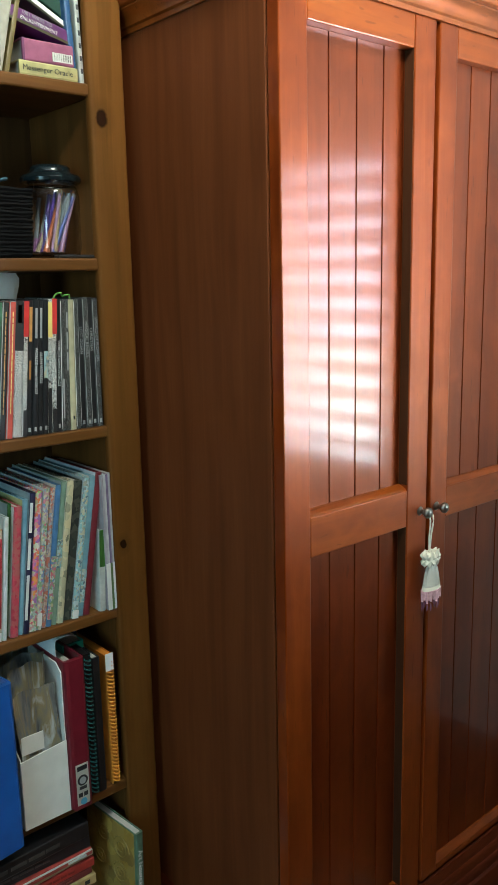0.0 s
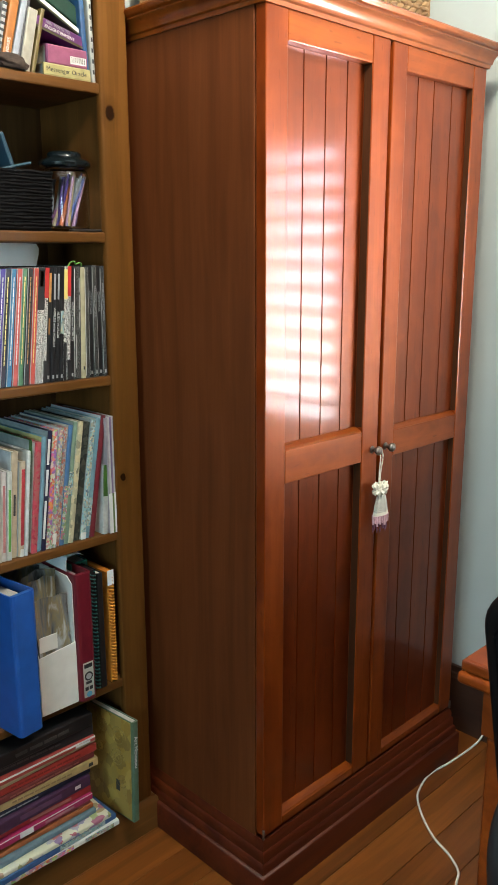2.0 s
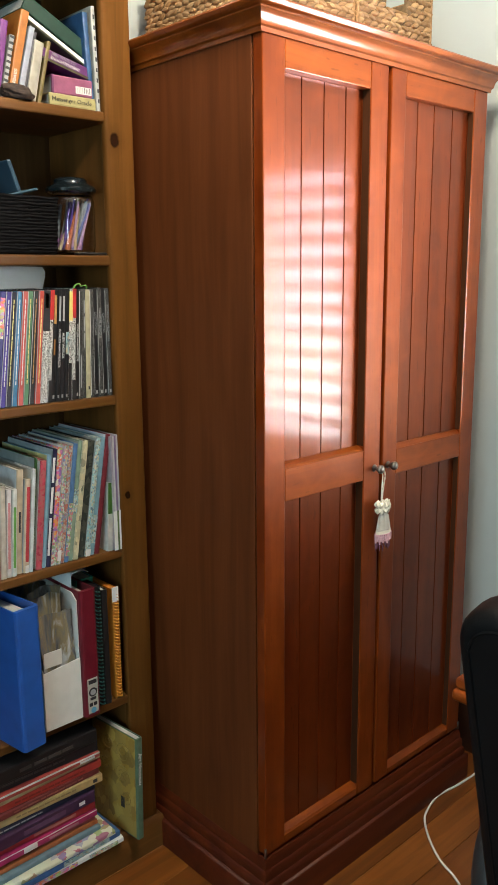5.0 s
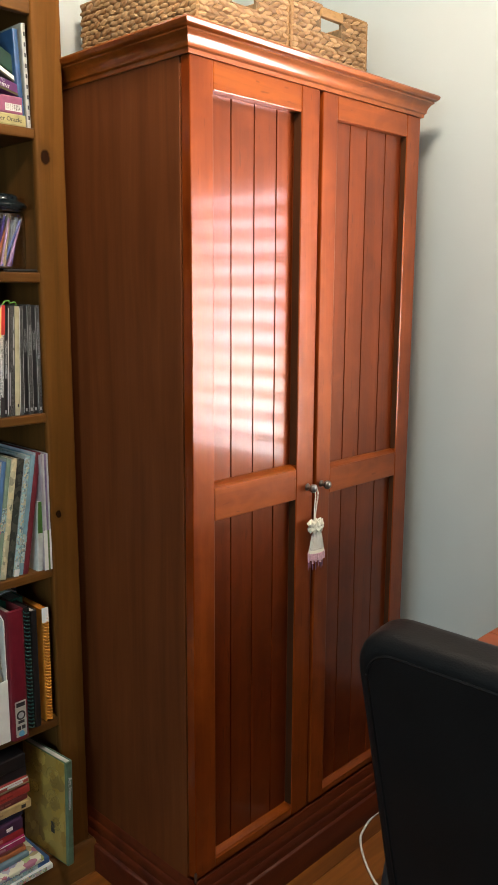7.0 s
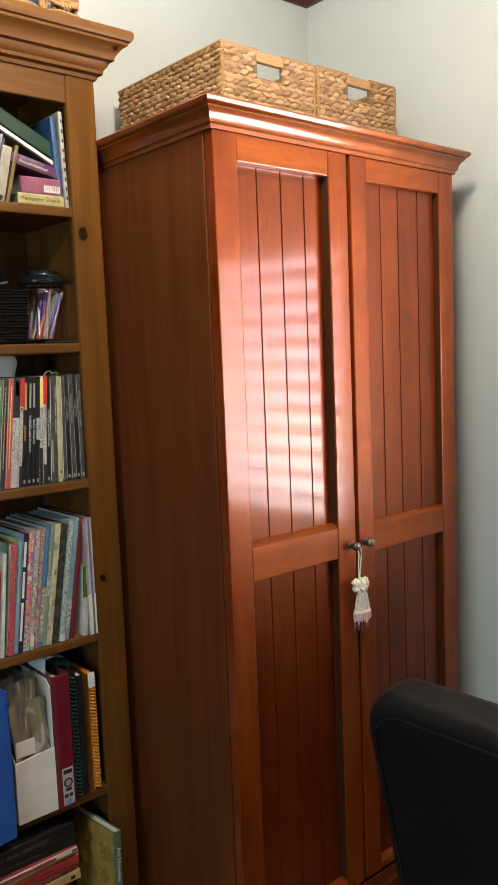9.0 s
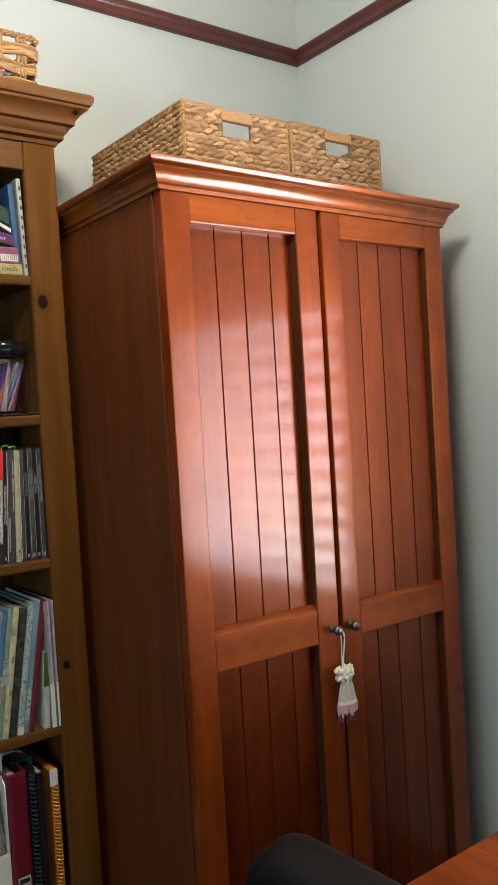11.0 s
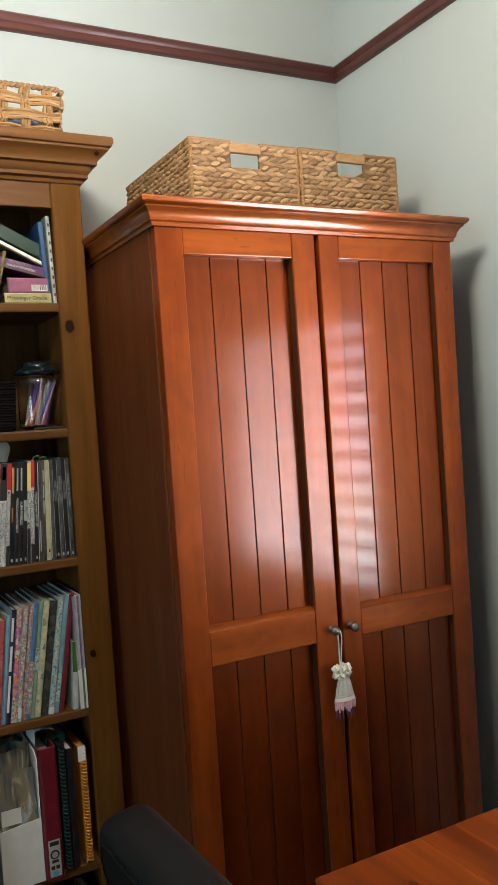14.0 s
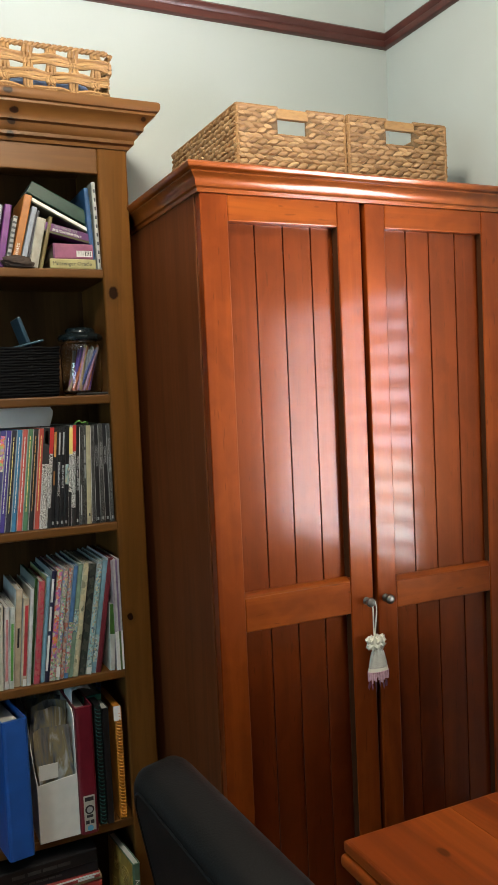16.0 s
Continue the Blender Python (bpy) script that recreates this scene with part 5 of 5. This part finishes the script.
make_book(pose(0.7620, BY + 0.06, Z5 + 0.302, 0, 0, 0), 0.05, 0.016, 0.14, cover((0.02, 0.22, 0.16)), "green card folder lying across the notebook tops")
b = make_spiral_book(0.775, BY + 0.11, Z5, 0.012, 0.345, 0.1, blue_vinyl, BLACK, "blue spiral notebook at the back of the shelf", 0.011)
bm = bmesh.new()
arc = curve_points([(0.688, 0, 0.322), (0.690, 0, 0.352), (0.700, 0, 0.357), (0.720, 0, 0.358), (0.738, 0, 0.350)], 5)
for p, q in zip(arc, arc[1:]):
    bm.faces.new([bm.verts.new(v) for v in ((p.x, 0, p.z), (q.x, 0, q.z), (q.x, 0.09, q.z), (p.x, 0.09, p.z))])
bmesh.ops.remove_doubles(bm, verts=bm.verts, dist=0.0001)
bmesh.ops.solidify(bm, geom=bm.faces, thickness=0.0006)
s = tagged(part("paper_sheet", bm, white_cloth, smooth=True), "curled white paper on top of the maroon file", "paper")
s.matrix_world = pose(-0.012, BY + 0.02, Z5)

# bottom shelf: a stack and one standing art book
z = 0.0956
for k, (th, x1_, wide, y_, deep, mat, label, bars, pg) in enumerate((
        (0.014, 0.752, 0.33, -0.052, 0.26, PRINT_W, "large white-edged picture book lying at the bottom of the stack", ((0.1, 0.9, 0.05, 0.3, FLORAL), (0.1, 0.9, 0.4, 0.9, BRIGHT)), PAGES),
        (0.016, 0.748, 0.33, -0.044, 0.26, cover((0.04, 0.12, 0.30)), "blue picture book lying in the stack", ((0.1, 0.9, 0.1, 0.5, TEAL_ART),), PAGES),
        (0.012, 0.730, 0.33, -0.050, 0.26, art("cream_flower_cover", (0.6, 0.6, 0.45), (0.62, 0.62, 0.48), (0.58, 0.6, 0.44), (0.62, 0.63, 0.5), (0.30, 0.40, 0.14), (0.4, 0.12, 0.16), (0.2, 0.2, 0.4), (0.62, 0.62, 0.5), scale=60), "cream picture book with printed flowers lying in the stack", (), PAGES),
        (0.013, 0.705, 0.29, -0.022, 0.24, cover((0.14, 0.22, 0.27)), "blue-grey book lying in the stack", (), PAGES),
        (0.013, 0.702, 0.28, -0.014, 0.22, cover((0.40, 0.12, 0.04)), "orange-brown book lying in the stack", (), CREAM),
        (0.012, 0.696, 0.28, -0.012, 0.22, cover((0.28, 0.06, 0.05)), "brick-red book lying in the stack", (), CREAM),
        (0.017, 0.700, 0.27, -0.016, 0.22, cover((0.38, 0.02, 0.11)), "magenta book with a white label lying in the stack", ((0.1, 0.9, 0.62, 0.75, PRINT_W), (0.9, 1.0, 0.0, 1.0, PRINT_W), (0.25, 0.6, 0.2, 0.5, cover((0.5, 0.2, 0.25)))), PAGES),
        (0.020, 0.700, 0.28, -0.010, 0.21, cover((0.36, 0.025, 0.03)), "red book lying in the stack", ((0.3, 0.7, 0.2, 0.6, cover((0.5, 0.2, 0.15))),), CREAM),
        (0.030, 0.698, 0.28, -0.012, 0.21, cover((0.055, 0.022, 0.06)), "dark purple hardback lying in the stack", ((0.3, 0.6, 0.1, 0.16, PRINT_W), (0.3, 0.7, 0.3, 0.7, cover((0.12, 0.06, 0.12)))), CREAM),
        (0.016, 0.704, 0.29, -0.006, 0.21, cover((0.012, 0.016, 0.04)), "navy book lying in the stack", (*worded(PRINT_S, 0.5, 0.9, 8, 0.42, 0.62),), PAGES),
        (0.022, 0.722, 0.29, -0.014, 0.21, cover((0.48, 0.34, 0.15)), "tan book lying in the stack", ((0.3, 0.7, 0.05, 0.09, PRINT_K), *worded(cover((0.28, 0.19, 0.09)), 0.25, 0.8, 11, 0.42, 0.60)), CREAM),
        (0.016, 0.716, 0.29, -0.008, 0.21, cover((0.16, 0.03, 0.03)), "dark red book lying in the stack", (*worded(cover((0.3, 0.10, 0.08)), 0.15, 0.8, 11, 0.38, 0.60),), CREAM),
        (0.021, 0.722, 0.29, -0.010, 0.21, cover((0.42, 0.045, 0.035)), "bright red book lying in the stack", (*worded(cover((0.25, 0.025, 0.02)), 0.15, 0.8, 11, 0.38, 0.60),), CREAM),
        (0.012, 0.724, 0.29, -0.004, 0.21, cover((0.45, 0.36, 0.2)), "cream book lying in the stack", (), CREAM),
        (0.014, 0.716, 0.28, -0.016, 0.21, cover((0.4, 0.06, 0.05)), "red and white book lying in the stack", ((0.7, 1.0, 0.0, 1.0, PRINT_W), (0.2, 0.6, 0.05, 0.2, PRINT_W)), PAGES),
        (0.028, 0.715, 0.30, -0.010, 0.22, BLACK, "thick black hardback lying on the stack", (*worded(cover((0.06, 0.055, 0.05)), 0.3, 0.95, 12, 0.42, 0.60),), CREAM),
        (0.034, 0.712, 0.30, -0.014, 0.22, cover((0.012, 0.011, 0.012)), "thick black hardback lying on the stack", (*worded(cover((0.06, 0.055, 0.05)), 0.2, 0.7, 4, 0.35, 0.6),), CREAM))):
    lying(x1_, BY + y_ + 0.012, z, wide, th, deep, mat, label, pg, 0, bars, None, (-1.5, 1.2, -0.6, 2.0, 0.4)[k % 5], "books stacked on the bottom shelf")
    z += th + 0.0004
art_book = make_book(pose(0.8005, BY - 0.062, 0.0956, 0, 1.2, 5), 0.0185, 0.280, 0.180, cover((0.10, 0.17, 0.11)), "gold swirl-patterned art book standing upright, green spine", PAGES, (), ("Art Nouveau", 0.0165, 0.70, PRINT_W))
part("picture", box(-0.0191, -0.0186, 0.008, 0.178, 0.003, 0.277), GOLD_ART, art_book.children[0], "gold swirl cover picture", local=True)
swirl = plain("dark_gold_line", (0.19, 0.13, 0.025), 0.5)
for cy_, cz_, rr_, tn in ((0.055, 0.222, 0.030, 2.5), (0.115, 0.235, 0.026, 2.2), (0.060, 0.160, 0.028, 2.5), (0.130, 0.170, 0.022, 2.0), (0.045, 0.100, 0.022, 2.0)):
    pts = [(-0.0193, cy_ + rr_ * t / 40 * math.cos(tn * 2 * math.pi * t / 40), cz_ + rr_ * t / 40 * math.sin(tn * 2 * math.pi * t / 40)) for t in range(2, 41)]
    part("swirl", tube(pts, 0.0010, 4), swirl, art_book.children[0], local=True)
part("print", box(-0.0198, -0.0190, 0.052, 0.066, 0.068, 0.098), PRINT_K, art_book.children[0], local=True)


# ---- lace sachet on the knob ----
def make_sachet():
    cx, cy = 1.2985, WY - 0.024
    s = thing("lace_sachet", (cx, cy, 0.85), "cream lace lavender sachet with a ribbon, hanging from a knob", "sachet")
    lace = lines("cream_lace", (0.62, 0.60, 0.52), (0.30, 0.27, 0.22), 420.0)
    ribbon = plain("cream_ribbon", (0.68, 0.64, 0.52), 0.55, vary=0.06)
    pink = plain("pink_lace", (0.55, 0.32, 0.36), 0.7, vary=0.25, scale=160)
    plum = plain("plum_beads", (0.16, 0.05, 0.09), 0.4, vary=0.3)
    for dx in (-0.0035, 0.0035):
        part("ribbon", tube(curve_points([(cx - 0.002 + dx * 1.5, cy + 0.004, 1.047), (cx - 0.001 + dx * 1.4, cy - 0.002, 1.028), (cx + dx * 0.9, cy + 0.002, 0.995), (cx + dx * 0.3, cy + 0.004, 0.955)], 4), 0.0016, 6), ribbon, s, smooth=True)
    bm = bmesh.new()
    n = 72
    rings = []
    for r, z_, amp in ((0.005, 0.951, 0.0), (0.013, 0.961, 0.0022), (0.021, 0.962, 0.0030), (0.0255, 0.954, 0.0034), (0.020, 0.947, 0.0020), (0.025, 0.942, 0.0032), (0.019, 0.934, 0.0026), (0.009, 0.935, 0.0)):
        rings.append([bm.verts.new((cx + (r + 0.9 * amp * math.sin(9 * a + z_ * 300)) * math.cos(a), cy + 0.55 * (r + 0.9 * amp * math.sin(9 * a + z_ * 300)) * math.sin(a), z_ + amp * math.sin(8 * a + r * 260))) for a in (2 * math.pi * i / n for i in range(n))])
    for a, b in zip(rings, rings[1:]):
        for i in range(n):
            bm.faces.new((a[i], a[(i + 1) % n], b[(i + 1) % n], b[i]))
    part("ruffle", bm, ribbon, s, "gathered cream ribbon ruffle", smooth=True)

    def bag(levels):
        bm = bmesh.new()
        rings = []
        for r, z_, amp in levels:
            rings.append([bm.verts.new((cx + 0.004 + (r + amp * math.sin(9 * a)) * math.cos(a), cy + 0.45 * (r + amp * math.sin(9 * a)) * math.sin(a), z_)) for a in (2 * math.pi * i / n for i in range(n))])
        for a, b in zip(rings, rings[1:]):
            for i in range(n):
                bm.faces.new((a[i], a[(i + 1) % n], b[(i + 1) % n], b[i]))
        bm.faces.new(rings[-1])
        return bm

    part("bag", bag(((0.009, 0.936, 0.001), (0.016, 0.925, 0.0015), (0.021, 0.908, 0.001), (0.0245, 0.892, 0.0006), (0.025, 0.882, 0.0))), lace, s, smooth=True)
    part("band", bag(((0.0258, 0.889, 0.0), (0.0262, 0.886, 0.0), (0.0262, 0.879, 0.0004))), ribbon, s, smooth=True)
    bm = bmesh.new()
    rr = random.Random(5)
    for i in range(26):
        a = 2 * math.pi * i / 26
        x_, y_ = cx + 0.004 + 0.025 * math.cos(a), cy + 0.0115 * math.sin(a)
        ln = rr.uniform(0.016, 0.026)
        tube([(x_, y_, 0.881), (x_ + rr.uniform(-0.002, 0.002), y_ - 0.001, 0.881 - ln)], [0.0034, 0.002], 6, bm)
    part("fringe", bm, pink, s, "pink lace fringe", smooth=True)
    for i in range(14):
        a = 2 * math.pi * i / 14 + 0.2
        x_, y_ = cx + 0.002 + 0.024 * math.cos(a), cy + 0.011 * math.sin(a)
        z_ = 0.861 - rr.uniform(0, 0.008)
        part("bead_drop", tube([(x_, y_, z_), (x_, y_, z_ - 0.006), (x_, y_, z_ - 0.010), (x_, y_, z_ - 0.016)], [0.0007, 0.0016, 0.0018, 0.0006], 6), plum, s, smooth=True)
    return s


make_sachet()

# ---- cable, vent, pendant ----
tagged(part("power_cable", tube(curve_points([(1.862, 0.925, 0.055), (1.84, 0.94, 0.006), (1.700, 0.946, 0.004), (1.601, 0.958, 0.004), (1.513, 0.938, 0.004), (1.470, 0.912, 0.004), (1.420, 0.861, 0.004), (1.375, 0.797, 0.004), (1.350, 0.738, 0.004), (1.315, 0.690, 0.004), (1.262, 0.664, 0.004), (1.20, 0.60, 0.004), (1.19, 0.48, 0.004)], 8), 0.0032, 8), plain("white_cable_sheath", (0.72, 0.72, 0.70), 0.4, vary=0.04), smooth=True), "thin white power cable lying in a curve on the floor", "cable")


def make_vent():
    x0_, x1_, za, zb = 1.085, 1.325, 2.978, 3.138
    v = tagged(new("vent_1"), "white plaster wall vent with rows of small holes", "vent", kind="structure")
    v.matrix_world = pose((x0_ + x1_) / 2, NORTH, za)
    bm = box(x0_, x1_, NORTH - 0.010, NORTH, za, zb, 0.003)
    part("vent_plate", bm, white_paint, v)
    # each hole is a black patch on the uncut plate, its dark inside painted
    for i in range(9):
        for j in range(5):
            xx, zz = x0_ + 0.024 + i * 0.024, za + 0.026 + j * 0.027
            part("hole", box(xx - 0.004, xx + 0.004, NORTH - 0.0104, NORTH - 0.009, zz - 0.004, zz + 0.004), PRINT_K, v)


make_vent()


def make_pendant():
    p = thing("pendant_lamp", (LAMP[0], LAMP[1], HIGH), "hanging lamp with a bowl added to block its downward light", "lamp")
    part("cord", tube([(LAMP[0], LAMP[1], LAMP[2] + 0.15), (LAMP[0], LAMP[1], HIGH)], 0.003, 8), white_paint, p)
    part("rose", lathe([(0.045, HIGH - 0.03), (0.05, HIGH - 0.01), (0.05, HIGH)], 24, pose(LAMP[0], LAMP[1], 0)), white_paint, p)
    # unseen bowl added to keep the bulb's light off what lies below
    part("bowl", lathe([(0.004, -0.165), (0.045, -0.164), (0.075, -0.158), (0.092, -0.148), (0.094, -0.146), (0.091, -0.146), (0.074, -0.154), (0.044, -0.160), (0.004, -0.161)], 28, pose(*LAMP)), white_paint, p, "unseen bowl, added to block the bulb's downward light", smooth=True)
    for k in range(3):
        a = radians(120 * k + 30)
        part("wire", tube([(LAMP[0] + 0.092 * math.cos(a), LAMP[1] + 0.092 * math.sin(a), LAMP[2] - 0.147), (LAMP[0] + 0.125 * math.cos(a), LAMP[1] + 0.125 * math.sin(a), LAMP[2]), (LAMP[0] + 0.012 * math.cos(a), LAMP[1] + 0.012 * math.sin(a), LAMP[2] + 0.15)], 0.0012, 5), white_paint, p)
    part("socket", lathe([(0.02, 0.115), (0.02, 0.145), (0.008, 0.155)], 16, pose(*LAMP)), white_paint, p)


make_pendant()

# ---- floor boards ----
def make_floor():
    y, k = SOUTH, 0
    while y < NORTH:
        w = min(0.11, NORTH - y)
        bm = box(WEST, EAST, y + 0.0006, y + w - 0.0006, -0.0155, 0, 0.0012)
        part("floorboard", bm, floor_wood, floor_ob)
        y += w


make_floor()
